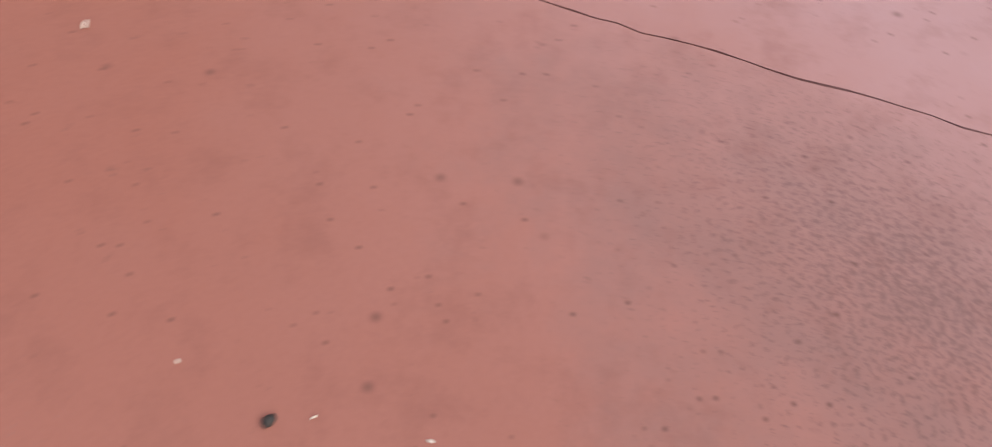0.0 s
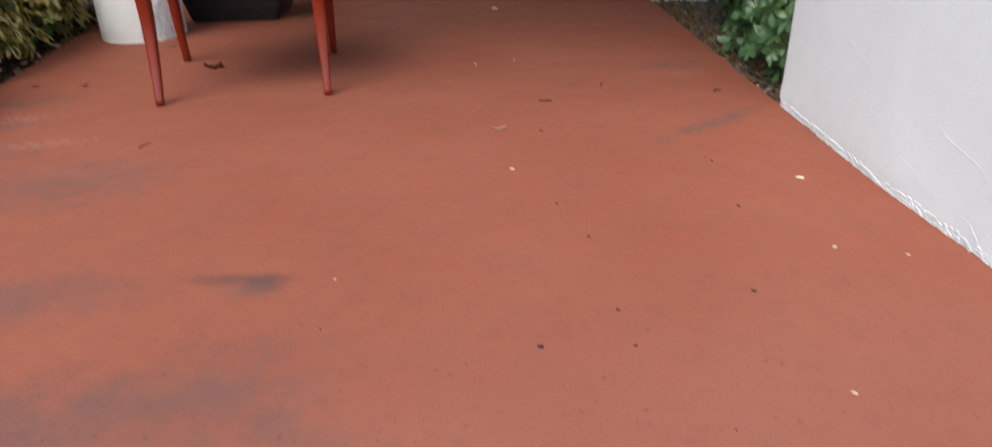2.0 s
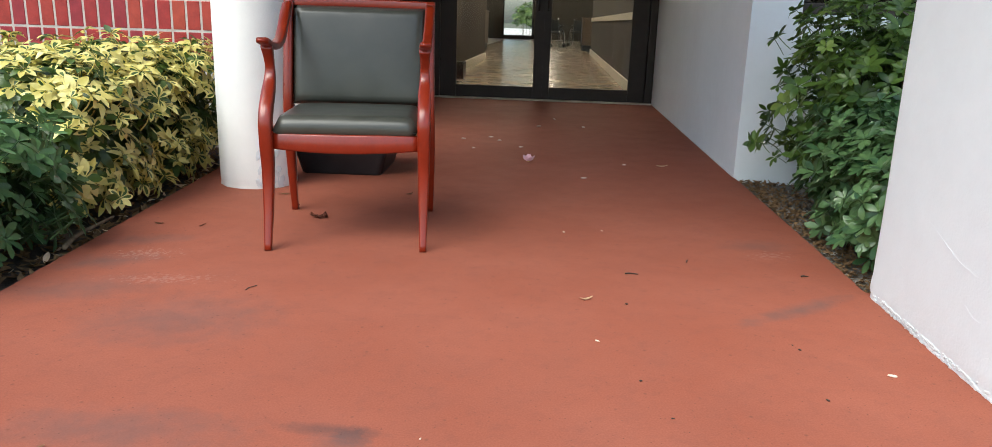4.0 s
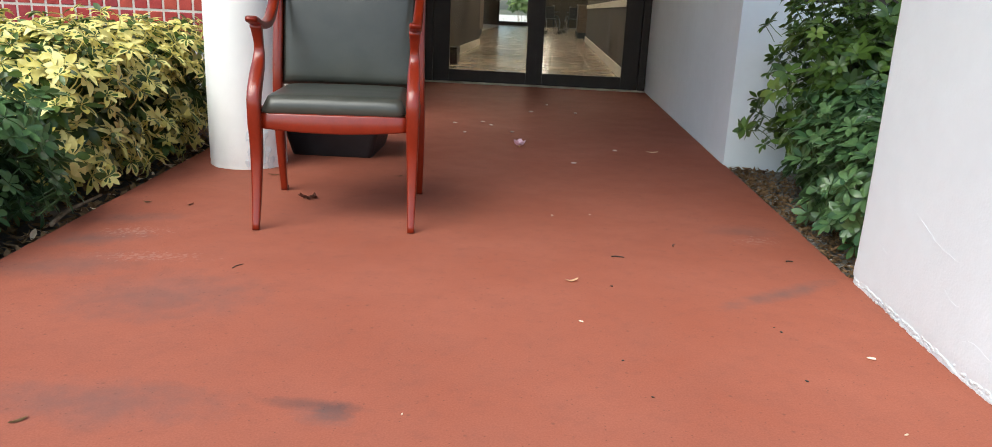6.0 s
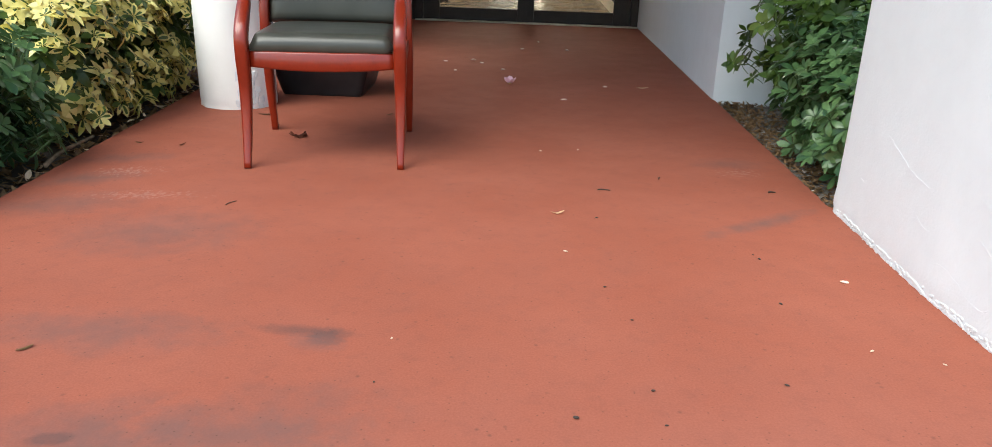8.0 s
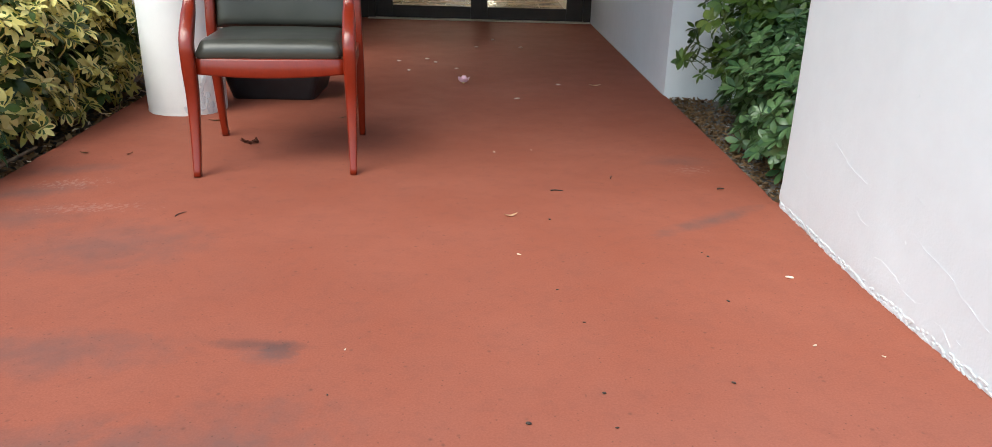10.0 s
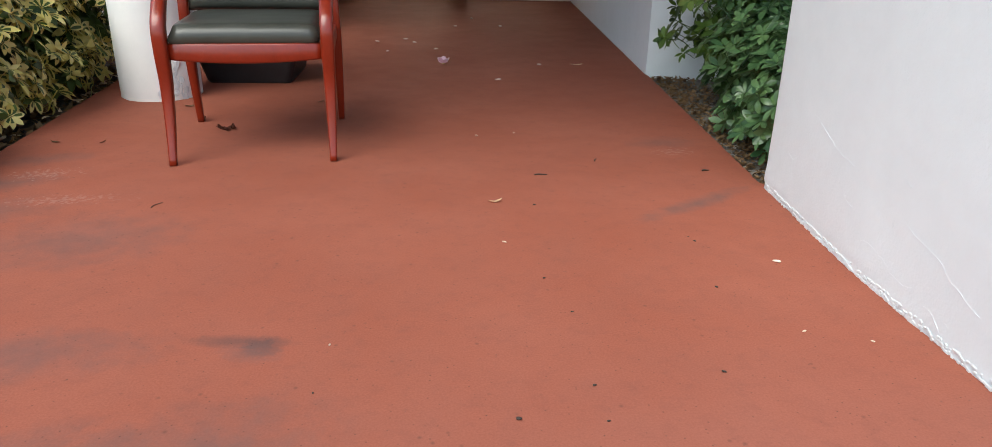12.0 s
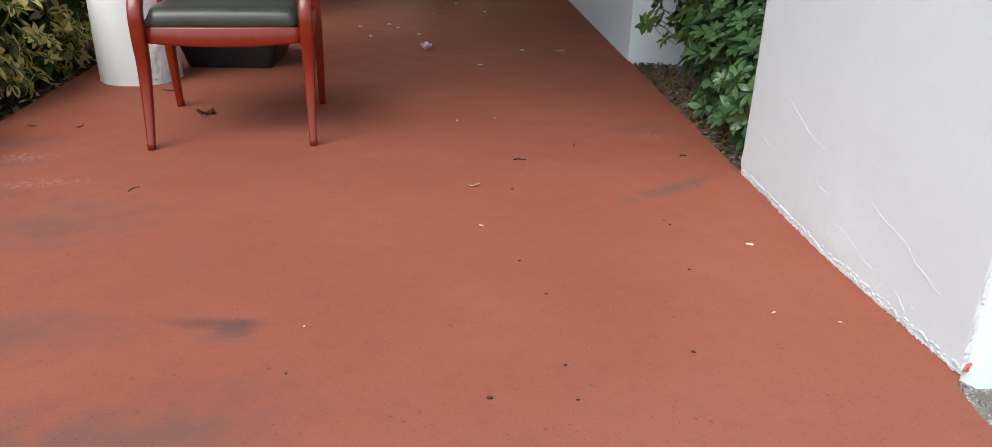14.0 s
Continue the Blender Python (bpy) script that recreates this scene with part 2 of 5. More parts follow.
FLOOR_A, FLOOR_B = (0.318, 0.092, 0.055), (0.378, 0.122, 0.078)
M_FLOOR = floor_mat("red_floor_paint", True)
M_APRON = floor_mat("faded_floor_paint", False)
M_WHITE = white_paint("white_wall_paint", (0.80, 0.85, 0.875), 0.4)
# the wall white, toned down for the pillar because more light falls on it
M_PILLAR = white_paint("toned_down_white", (0.745, 0.79, 0.815), 0.6)
M_COLUMN = white_paint("cream_white_column_paint", (0.84, 0.835, 0.81), 0.5)
M_PEEL = white_paint("peeling_white_paint", (0.69, 0.72, 0.73), 0.9)
# canopy colour kept dark to cut the bounce light under it
M_CANOPY_DARK = white_paint("ceiling_paint", (0.17, 0.15, 0.125), 0.2)
M_HALLCEIL = white_paint("hall_ceiling_paint", (0.75, 0.74, 0.72), 0.2)
M_SOIL = surface("bed_soil", (0.035, 0.025, 0.018), (0.12, 0.095, 0.075), 9, 160, 0.95, 0.04, 0.8, 0.01)
M_SAND = surface("sandy_soil", (0.075, 0.065, 0.055), (0.24, 0.22, 0.195), 9, 190, 0.95, 0.04, 0.7, 0.006)
M_GROUND = surface("open_ground", (0.07, 0.08, 0.04), (0.16, 0.15, 0.10), 1.5, 40, 0.95, 0.03, 0.6, 0.02)
M_EDGE = surface("bare_concrete", (0.22, 0.20, 0.18), (0.42, 0.39, 0.36), 12, 150, 0.9, 0.05, 0.6, 0.004)
M_WOOD = surface("red_cherry_wood", (0.172, 0.0125, 0.0025), (0.218, 0.0180, 0.0034), 6, 60, 0.30, 0.06, 0.06, 0.0006, coat=0.3, stretch=(2.5, 2.5, 1.0))
M_LEATHER = surface("grey_green_leather", (0.037, 0.039, 0.031), (0.055, 0.056, 0.046), 7, 420, 0.32, 0.06, 0.22, 0.0006)
M_TUB = surface("black_plastic", (0.008, 0.009, 0.011), (0.018, 0.019, 0.022), 12, 200, 0.38, 0.08, 0.15, 0.001)
M_BRICK = surface("red_glazed_brick", (0.22, 0.014, 0.012), (0.34, 0.03, 0.024), 14, 120, 0.4, 0.1, 0.3, 0.001, rand=0.35)
M_MORTAR = surface("pale_mortar", (0.36, 0.32, 0.29), (0.50, 0.46, 0.42), 20, 200, 0.9, 0.05, 0.5, 0.002)
M_BRONZE = surface("dark_bronze_aluminium", (0.015, 0.0095, 0.006), (0.027, 0.018, 0.012), 10, 150, 0.5, 0.05, 0.05, 0.0005)
M_GLASS = glass_mat("clear_glass", (0.97, 0.975, 0.965))
M_DARKGLASS = glass_mat("tinted_glass", (0.10, 0.09, 0.08))
M_STEM = surface("woody_stem", (0.10, 0.065, 0.035), (0.26, 0.19, 0.12), 30, 200, 0.85, 0.05, 0.6, 0.002)
M_LITTER = leaf_mat("dry_leaf", (0.10, 0.055, 0.025), (0.36, 0.22, 0.10), 0.8)
M_DRYPALE = leaf_mat("pale_dry_leaf", (0.70, 0.48, 0.29), (0.92, 0.76, 0.54), 0.7)
M_BROWNLEAF = leaf_mat("brown_curled_leaf", (0.10, 0.025, 0.012), (0.22, 0.06, 0.03), 0.7)
M_PINK = leaf_mat("pink_petal", (0.80, 0.46, 0.56), (0.92, 0.74, 0.80), 0.6)
M_PETAL = leaf_mat("pale_fallen_petal", (0.58, 0.40, 0.33), (0.80, 0.66, 0.58), 0.6)
M_CHIP = surface("pale_chip", (0.6, 0.46, 0.33), (0.8, 0.7, 0.58), 60, 300, 0.8, 0.05, 0.3, 0.001)
M_SEED = surface("dark_seed", (0.012, 0.008, 0.006), (0.05, 0.03, 0.02), 80, 300, 0.7, 0.1, 0.4, 0.001)
M_BLUE = surface("blue_scrap", (0.02, 0.05, 0.075), (0.045, 0.11, 0.15), 80, 300, 0.5, 0.1, 0.3, 0.001)
M_YELLOW = leaf_mat("yellow_variegated_leaf", (0.55, 0.47, 0.09), (0.84, 0.75, 0.30))
M_GREENV = leaf_mat("green_variegated_leaf", (0.025, 0.055, 0.010), (0.10, 0.16, 0.03))
M_GREEN = leaf_mat("schefflera_leaf", (0.026, 0.062, 0.012), (0.12, 0.20, 0.034), 0.32)
M_BLUEGREEN = leaf_mat("dark_glossy_leaf", (0.036, 0.092, 0.036), (0.15, 0.26, 0.095), 0.3)
M_WEED = leaf_mat("weed_leaf", (0.045, 0.09, 0.018), (0.13, 0.19, 0.04), 0.5)
M_LIME = leaf_mat("lime_young_leaf", (0.10, 0.18, 0.03), (0.22, 0.30, 0.06), 0.4)
M_TILE = surface("hall_floor_tile", (0.34, 0.27, 0.195), (0.46, 0.375, 0.28), 3, 60, 0.2, 0.06, 0.05, 0.001)
# wall brown taken far down so the hall looks dim under its lamps
M_HALL = surface("hall_wall_dimmed", (0.042, 0.029, 0.018), (0.064, 0.045, 0.028), 2, 60, 0.7, 0.05, 0.1, 0.001)
M_TRIM = surface("cream_trim", (0.62, 0.56, 0.46), (0.74, 0.68, 0.58), 6, 90, 0.5, 0.05, 0.1, 0.001)
M_DESK = surface("brown_desk_laminate", (0.085, 0.05, 0.026), (0.16, 0.095, 0.05), 4, 60, 0.45, 0.06, 0.1, 0.001, stretch=(1, 1, 8))
M_BLACK = surface("matt_black", (0.008, 0.008, 0.008), (0.02, 0.02, 0.02), 15, 200, 0.6, 0.1, 0.1, 0.001)
M_CHROME = surface("chrome", (0.55, 0.55, 0.55), (0.7, 0.7, 0.7), 10, 100, 0.22, 0.05, 0.02, 0.0005, metal=1.0)


# ---- building helpers ----
def part(name, bm, material, parent=None, label="", smooth=False):
    """One bmesh as one mesh object, under a thing or a part."""
    me = bpy.data.meshes.new(name)
    bmesh.ops.recalc_face_normals(bm, faces=bm.faces[:])
    bm.to_mesh(me)
    bm.free()
    for mm in material if isinstance(material, (list, tuple)) else [material]:
        me.materials.append(mm)
    if smooth:
        for p in me.polygons:
            p.use_smooth = True
    ob = new(name, me)
    if parent:
        ob.parent = parent
    if label:
        ob["label"] = label
    return ob


def thing(name, label, category, at=(0, 0, 0), turn=0.0, group="", kind=""):
    ob = new(name)
    ob.empty_display_size = 0.05
    ob.matrix_world = pose(*at, 0, 0, turn)
    return tagged(ob, label, category, group, kind)


def box(bm, x0, x1, y0, y1, z0, z1, bevel=0.0, segs=2):
    r = bmesh.ops.create_cube(bm, size=1.0, matrix=Matrix.LocRotScale(((x0 + x1) / 2, (y0 + y1) / 2, (z0 + z1) / 2), None, (x1 - x0, y1 - y0, z1 - z0)))
    if bevel:
        es = list({e for v in r["verts"] for e in v.link_edges})
        bmesh.ops.bevel(bm, geom=es, offset=bevel, segments=segs, affect="EDGES", profile=0.5)
    return bm


def boxed(x0, x1, y0, y1, z0, z1, bevel=0.0, segs=2):
    return box(bmesh.new(), x0, x1, y0, y1, z0, z1, bevel, segs)


def sweep(bm, pts, sizes, sides=8, square=0.55, up=(1, 0, 0)):
    """A rounded bar along pts; sizes: half widths (along up, across). square: 1 is round, lower is boxier."""
    pts = [Vector(p) for p in pts]
    rings = []
    for i, p in enumerate(pts):
        d = (pts[min(i + 1, len(pts) - 1)] - pts[max(i - 1, 0)]).normalized()
        u = Vector(up)
        u = (u - d * u.dot(d)).normalized()
        w = d.cross(u)
        a, b = sizes[i] if isinstance(sizes[0], (tuple, list)) else (sizes[i], sizes[i])
        ring = []
        for k in range(sides):
            t = 2 * math.pi * (k + 0.5) / sides
            c, s = math.cos(t), math.sin(t)
            ring.append(bm.verts.new(p + u * a * math.copysign(abs(c) ** square, c) + w * b * math.copysign(abs(s) ** square, s)))
        rings.append(ring)
    for r0, r1 in zip(rings, rings[1:]):
        for k in range(sides):
            bm.faces.new((r0[k], r0[(k + 1) % sides], r1[(k + 1) % sides], r1[k]))
    bm.faces.new(rings[0][::-1])
    bm.faces.new(rings[-1])
    return bm


def curve_pts(keys, n):
    """Smooth points through the keys."""
    ks = [Vector(k) for k in keys]
    out = []
    for i in range(n):
        f = i / (n - 1) * (len(ks) - 1)
        j = min(int(f), len(ks) - 2)
        t = f - j
        p0, p1, p2, p3 = ks[max(j - 1, 0)], ks[j], ks[j + 1], ks[min(j + 2, len(ks) - 1)]
        out.append(0.5 * (2 * p1 + (p2 - p0) * t + (2 * p0 - 5 * p1 + 4 * p2 - p3) * t * t + (3 * p1 - p0 - 3 * p2 + p3) * t ** 3))
    return out


def lathe(bm, profile, segs=40, cx=0.0, cy=0.0):
    rings = [[bm.verts.new((cx + r * math.cos(2 * math.pi * k / segs), cy + r * math.sin(2 * math.pi * k / segs), z)) for k in range(segs)] for r, z in profile]
    for r0, r1 in zip(rings, rings[1:]):
        for k in range(segs):
            bm.faces.new((r0[k], r0[(k + 1) % segs], r1[(k + 1) % segs], r1[k]))
    bm.faces.new(rings[0][::-1])
    bm.faces.new(rings[-1])
    return bm


def slab(bm, outline, z0, z1):
    """An outline, counter-clockwise, as a solid slab."""
    top = [bm.verts.new((x, y, z1)) for x, y in outline]
    low = [bm.verts.new((x, y, z0)) for x, y in outline]
    bm.faces.new(top)
    bm.faces.new(low[::-1])
    for i in range(len(outline)):
        j = (i + 1) % len(outline)
        bm.faces.new((top[j], top[i], low[i], low[j]))
    bmesh.ops.triangulate(bm, faces=[f for f in bm.faces if len(f.verts) > 4])
    return bm


def roughen(bm, amount, scale, only=None):
    for v in bm.verts:
        if only is None or only(v.co):
            v.co += Vector(noise.noise_vector(v.co * scale)) * amount


def setting(name, bm, material, label, category, smooth=False):
    return tagged(part(name, bm, material, None, "", smooth), label, category, "", "structure")


# ---- ground and floor ----
bm = bmesh.new()
bmesh.ops.create_grid(bm, x_segments=40, y_segments=40, size=400)
for v in bm.verts:
    v.co.z = -0.06
setting("ground", bm, M_GROUND, "open ground of short grass and earth round the building", "ground")


def left_edge(y):
    return -1.52 - (y - 2.28) * 0.1


CRACK = [(1.29, 0.512), (1.271, 0.495), (1.223, 0.405), (1.194, 0.343), (1.168, 0.273), (1.149, 0.209), (1.10, 0.09), (1.048, -0.055), (1.0, -0.175), (0.90, -0.45), (0.7, -1.2), (0.5, -2.2), (0.35, -4.0)]
crack_line = []
for p, q in zip(CRACK, CRACK[1:]):
    n = max(2, int(math.dist(p, q) / 0.02))
    for k in range(n):
        f = k / n
        y = p[1] + (q[1] - p[1]) * f
        crack_line.append((p[0] + (q[0] - p[0]) * f + 0.006 * noise.noise((0, y * 14, 3)) + 0.003 * noise.noise((5, y * 50, 3)), y))
crack_line.append(CRACK[-1])
BED = [(1.058, 4.53), (1.06, 2.66), (1.11, 2.6), (1.125, 1.45), (1.098, 1.425), (1.07, 1.39), (1.056, 1.3), (1.045, 1.0), (1.046, 0.86), (1.058, 0.75), (1.082, 0.698), (1.113, 0.649), (1.149, 0.604), (1.186, 0.567), (1.261, 0.523)]
bed_line = []
for p, q in zip(BED, BED[1:]):
    n = max(1, int(math.dist(p, q) / 0.03))
    for k in range(n):
        f = k / n
        x, y = p[0] + (q[0] - p[0]) * f, p[1] + (q[1] - p[1]) * f
        bed_line.append((x + 0.004 * noise.noise((x * 20, y * 20, 0)), y + 0.003 * noise.noise((y * 20, x * 20, 7))))
left_line = [(left_edge(0.7 + 0.05 * k) + 0.006 * noise.noise((1, 0.9 * k, 2)), 0.7 + 0.05 * k) for k in range(96)]
outline = [(x - 0.0004 - 0.0025 * abs(noise.noise((x * 30, y * 30, 8))), y) for x, y in crack_line[::-1]] + bed_line[::-1] + [(1.05, 4.54), (1.05, 8.62), (-1.62, 8.62), (-1.62, 5.5)]
outline += left_line[::-1] + [(-1.45, 0.3), (-1.7, 0.0), (-2.2, -0.2), (-4.0, -0.3), (-4.0, -4.0)]
setting("floor", slab(bmesh.new(), outline, -0.12, 0.0), M_FLOOR, "terracotta red painted concrete walkway with scuffs and stains", "floor")
apron = [(x + 0.0026, y) for x, y in crack_line] + [(6.0, -4.0), (6.0, 0.3), (2.4, 0.36), (1.8, 0.41), (1.55, 0.44), (1.38, 0.478)]
setting("pavement", slab(bmesh.new(), apron[::-1], -0.12, -0.001), M_APRON, "faded red painted concrete slab beyond a crack", "pavement")


def bed_soil(name, x0, x1, y0, y1, z, label):
    bm = bmesh.new()
    nx, ny = max(2, int((x1 - x0) / 0.05)), max(2, int((y1 - y0) / 0.05))
    vs = [[bm.verts.new((x0 + (x1 - x0) * i / nx, y0 + (y1 - y0) * j / ny, z + 0.02 * noise.noise((i * 0.4, j * 0.4, z)) + 0.008 * noise.noise((i * 1.7, j * 1.7, 9)))) for j in range(ny + 1)] for i in range(nx + 1)]
    for i in range(nx):
        for j in range(ny):
            bm.faces.new((vs[i][j], vs[i + 1][j], vs[i + 1][j + 1], vs[i][j + 1]))
    return setting(name, bm, M_SAND if "east" in name else M_SOIL, label, "planting bed", True)


bed_soil("planting_bed_east", 1.0, 3.4, 0.42, 4.6, -0.022, "grey gravelly soil bed beside the walkway")
bed_soil("planting_bed_west", -4.6, -1.35, 1.0, 5.55, -0.045, "dark soil bed under the hedge")

# ---- building shell ----
def wall(name, x0, x1, y0, y1, z0, z1, material=None, label="smooth white painted wall", bevel=0.004):
    return setting(name, boxed(x0, x1, y0, y1, z0, z1, bevel), material or M_WHITE, label, "wall")


wall("wall_entry_east", 1.05, 1.25, 4.54, 8.5, -0.1, 2.7, None, "white painted wall beside the entrance, in shade", 0)
wall("wall_bed_low", 1.25, 4.6, 4.54, 4.74, -0.1, 0.88, None, "white painted wall below a dark window", 0)
wall("wall_bed_jamb", 1.25, 1.31, 4.54, 4.74, 0.88, 2.1, bevel=0)
wall("wall_bed_pier", 3.3, 4.6, 4.54, 4.74, 0.88, 2.1, bevel=0)
wall("wall_bed_head", 1.25, 4.6, 4.54, 4.74, 2.1, 2.7, bevel=0)
setting("roof", boxed(1.26, 4.9, 4.545, 5.498, 2.702, 2.95), M_EDGE, "flat roof slab over the room behind the window", "roof")
wall("wall_far_east", 4.602, 4.8, 4.54, 38.4, -0.1, 2.7)
wall("wall_entry_west", -1.82, -1.62, 5.74, 8.5, -0.1, 2.7, None, "white painted return wall beside the entrance")
wall("wall_far_west", -4.8, -4.602, 5.5, 38.4, -0.1, 2.7)
wall("wall_door_head", -1.62, 1.05, 8.5, 8.66, 2.12, 2.7)
wall("wall_hall_front_west", -4.6, -1.622, 8.5, 8.66, -0.1, 2.7)
wall("wall_hall_front_east", 1.052, 4.6, 8.5, 8.66, -0.1, 2.7)
setting("roof", boxed(-4.9, 4.9, 5.5, 38.6, 2.702, 2.95), M_EDGE, "flat roof slab over the building", "roof")
# unseen canopy, supposed from the column; its reach is set to shade the entry
setting("ceiling", boxed(-1.7, 1.24, 2.0, 5.498, 2.45, 2.698), M_CANOPY_DARK, "supposed dark canopy above the view, shading the walkway", "ceiling")

# paint lip where the entry wall meets the floor
bm = bmesh.new()
lip = [(1.049, 4.56 + 0.02 * k, 0.004 + 0.004 * noise.noise((k * 0.35, 2, 0))) for k in range(190)]
sweep(bm, lip, [(0.005 + 0.004 * abs(noise.noise((k * 0.5, 0, 5))), 0.002 + 0.002 * abs(noise.noise((k * 0.6, 7, 5)))) for k in range(190)], 6, 1.0, (0, 0, 1))
setting("trim", bm, M_PEEL, "ragged white paint line along the foot of the wall", "trim")

# window over the bed
win = tagged(new("window_1"), "dark tinted window in a bronze frame", "window", "", "structure")
part("window_frame", boxed(1.312, 3.298, 4.60, 4.66, 0.884, 0.94, 0.004), M_BRONZE, win)
part("window_frame", boxed(1.312, 3.298, 4.60, 4.66, 2.04, 2.098, 0.004), M_BRONZE, win)
for x in (1.312, 2.27, 3.245):
    part("window_frame", boxed(x, x + 0.05, 4.602, 4.658, 0.942, 2.038, 0.004), M_BRONZE, win)
for x in (1.363, 2.321):
    part("pane", boxed(x, x + 0.905, 4.627, 4.633, 0.943, 2.037), M_DARKGLASS, win)


# ---- white pillar beside the walkway ----
def pillar():
    bm = bmesh.new()
    t = tagged(new("pillar"), "white painted stucco pillar, cracked and peeling at its base", "pillar", "", "structure")
    x0, x1, y0, y1, rn = 1.058, 1.40, 1.396, 2.615, 0.22
    ring = []
    ny = 44
    for k in range(ny + 1):
        ring.append((x0, y1 + (y0 - y1) * k / ny))
    ring[0:1] = [(x0, y1), (x0, y1 - 0.004)]
    ring[-3:] = [(x0, y0 + 0.05), (x0 + 0.002, y0 + 0.034), (x0 + 0.008, y0 + 0.024)]
    front = curve_pts([(x0 + 0.008, y0 + 0.024, 0), (x0 + 0.045, y0 + 0.004, 0), (x0 + 0.12, y0, 0), (x0 + 0.2, y0 + 0.024, 0), (x0 + 0.295, y0 + 0.1, 0), (x1, y0 + rn, 0)], 18)
    ring += [(p.x, p.y) for p in front[1:]]
    for k in range(1, 9):
        ring.append((x1, y0 + rn + (y1 - y0 - rn) * k / 8))
    for k in range(1, 6):
        ring.append((x1 + (x0 - x1) * k / 6, y1))
    ring.append((x0 + 0.004, y1))
    corner = ny
    ring = [(x + 0.032 * max(0.0, min(1.0, (2.0 - y) / 0.55)) * (x1 - x) / (x1 - x0), y) for x, y in ring]
    zs = [-0.05, -0.01, 0.006, 0.016, 0.03, 0.05, 0.08, 0.12, 0.18, 0.26, 0.36, 0.5, 0.7, 0.95, 1.4, 2.0, 2.45]
    rows = []
    for z in zs:
        row = []
        for i, (x, y) in enumerate(ring):
            e = noise.noise((x * 30, y * 30, z * 22))
            f = noise.noise((x * 4, y * 4, z * 4))
            amp = 0.0035 if z < 0.06 else 0.0012
            nrm = Vector((x - (x0 + x1) / 2, (y - (y0 + y1) / 2) * 0.2, 0)).normalized()
            o = nrm * (amp * e + 0.0025 * f)
            if z < 0.02 and e > 0.15:
                o -= nrm * 0.004
            row.append(bm.verts.new((x + o.x, y + o.y, z)))
        rows.append(row)
    n = len(ring)
    for r0, r1 in zip(rows, rows[1:]):
        for k in range(n):
            bm.faces.new((r0[k], r0[(k + 1) % n], r1[(k + 1) % n], r1[k]))
    bm.faces.new(rows[-1])
    for r0, r1 in zip(rows, rows[1:]):
        bm.edges.get((r0[corner], r1[corner])).smooth = False
    part("pillar_body", bm, M_PILLAR, t, "", True)
    # raised paint cracks
    def side(y):
        return x0 + 0.032 * max(0.0, min(1.0, (2.0 - y) / 0.55))
    for keys in ([(2.324, 0.32), (2.204, 0.28), (2.155, 0.264), (2.047, 0.25)], [(1.816, 0.206), (1.76, 0.185), (1.662, 0.168), (1.636, 0.151), (1.584, 0.133), (1.517, 0.115)],
                 [(1.814, 0.069), (1.771, 0.063), (1.73, 0.071)], [(1.68, 0.057), (1.637, 0.046), (1.612, 0.026)], [(2.08, 0.17), (2.046, 0.154), (2.005, 0.155)], [(1.835, 0.289), (1.806, 0.276)],
                 [(1.908, 0.514), (1.909, 0.496)], [(1.607, 0.505), (1.607, 0.489)], [(2.468, 0.169), (2.419, 0.156)], [(2.004, 0.059), (1.944, 0.093), (1.873, 0.09), (1.828, 0.077)], [(1.607, 0.054), (1.586, 0.048)], [(1.841, 0.192), (1.842, 0.167)]):
        n = max(6, int(sum(math.dist(a, b) for a, b in zip(keys, keys[1:])) / 0.018))
        pts = [Vector((side(p.x) - 0.0004, p.x + 0.005 * noise.noise((p.x * 60, p.y * 60, 1)), p.y + 0.005 * noise.noise((p.y * 60, p.x * 60, 4)))) for p in [Vector((*q[:2],)) for q in curve_pts([(a, b, 0) for a, b in keys], n)]]
        sweep(b := bmesh.new(), pts, [(0.0009 * (0.3 + 0.7 * abs(noise.noise((i * 0.9, 0, 2)))), 0.0010 * (0.4 + abs(noise.noise((i * 0.7, 3, 2))))) for i in range(n)], 6, 1.0)
        part("paint_ridge", b, M_PILLAR, t)
    # ragged paint lip along the foot and the near corner
    rnd = random.Random(4)
    b = bmesh.new()
    for k in range(320):
        y = rnd.uniform(1.42, 2.6)
        s = rnd.uniform(0.002, 0.006)
        bmesh.ops.create_icosphere(b, subdivisions=1, radius=1, matrix=Matrix.LocRotScale((side(y) - 0.0008, y, rnd.uniform(0.0, 0.02)), Euler((rnd.uniform(-0.5, 0.5), 0, 0)), (0.0018, s * 1.6, s)))
    for k in range(60):
        z = rnd.uniform(0.0, 0.30)
        s = rnd.uniform(0.003, 0.007)
        bmesh.ops.create_icosphere(b, subdivisions=1, radius=1, matrix=Matrix.LocRotScale((x0 + 0.032 + rnd.uniform(0.002, 0.014), 1.421, z), None, (s, 0.0018, s * 1.5)))
    part("flaking_paint", b, M_PEEL, t, "ragged white paint flakes along the foot")
    b = bmesh.new()
    for k in range(3):
        bmesh.ops.create_icosphere(b, subdivisions=2, radius=1, matrix=Matrix.LocRotScale((1.099 + 0.002 * k, 1.4175, 0.016 + 0.006 * k), None, (0.006, 0.003, 0.006)))
    roughen(b, 0.004, 90)
    part("bare_spot", b, M_BARE, t, "bare orange-red spot where paint has chipped")
    return t


M_BARE = surface("bare_brick", (0.40, 0.09, 0.045), (0.52, 0.15, 0.08), 40, 200, 0.8, 0.05, 0.5, 0.002)
pillar()


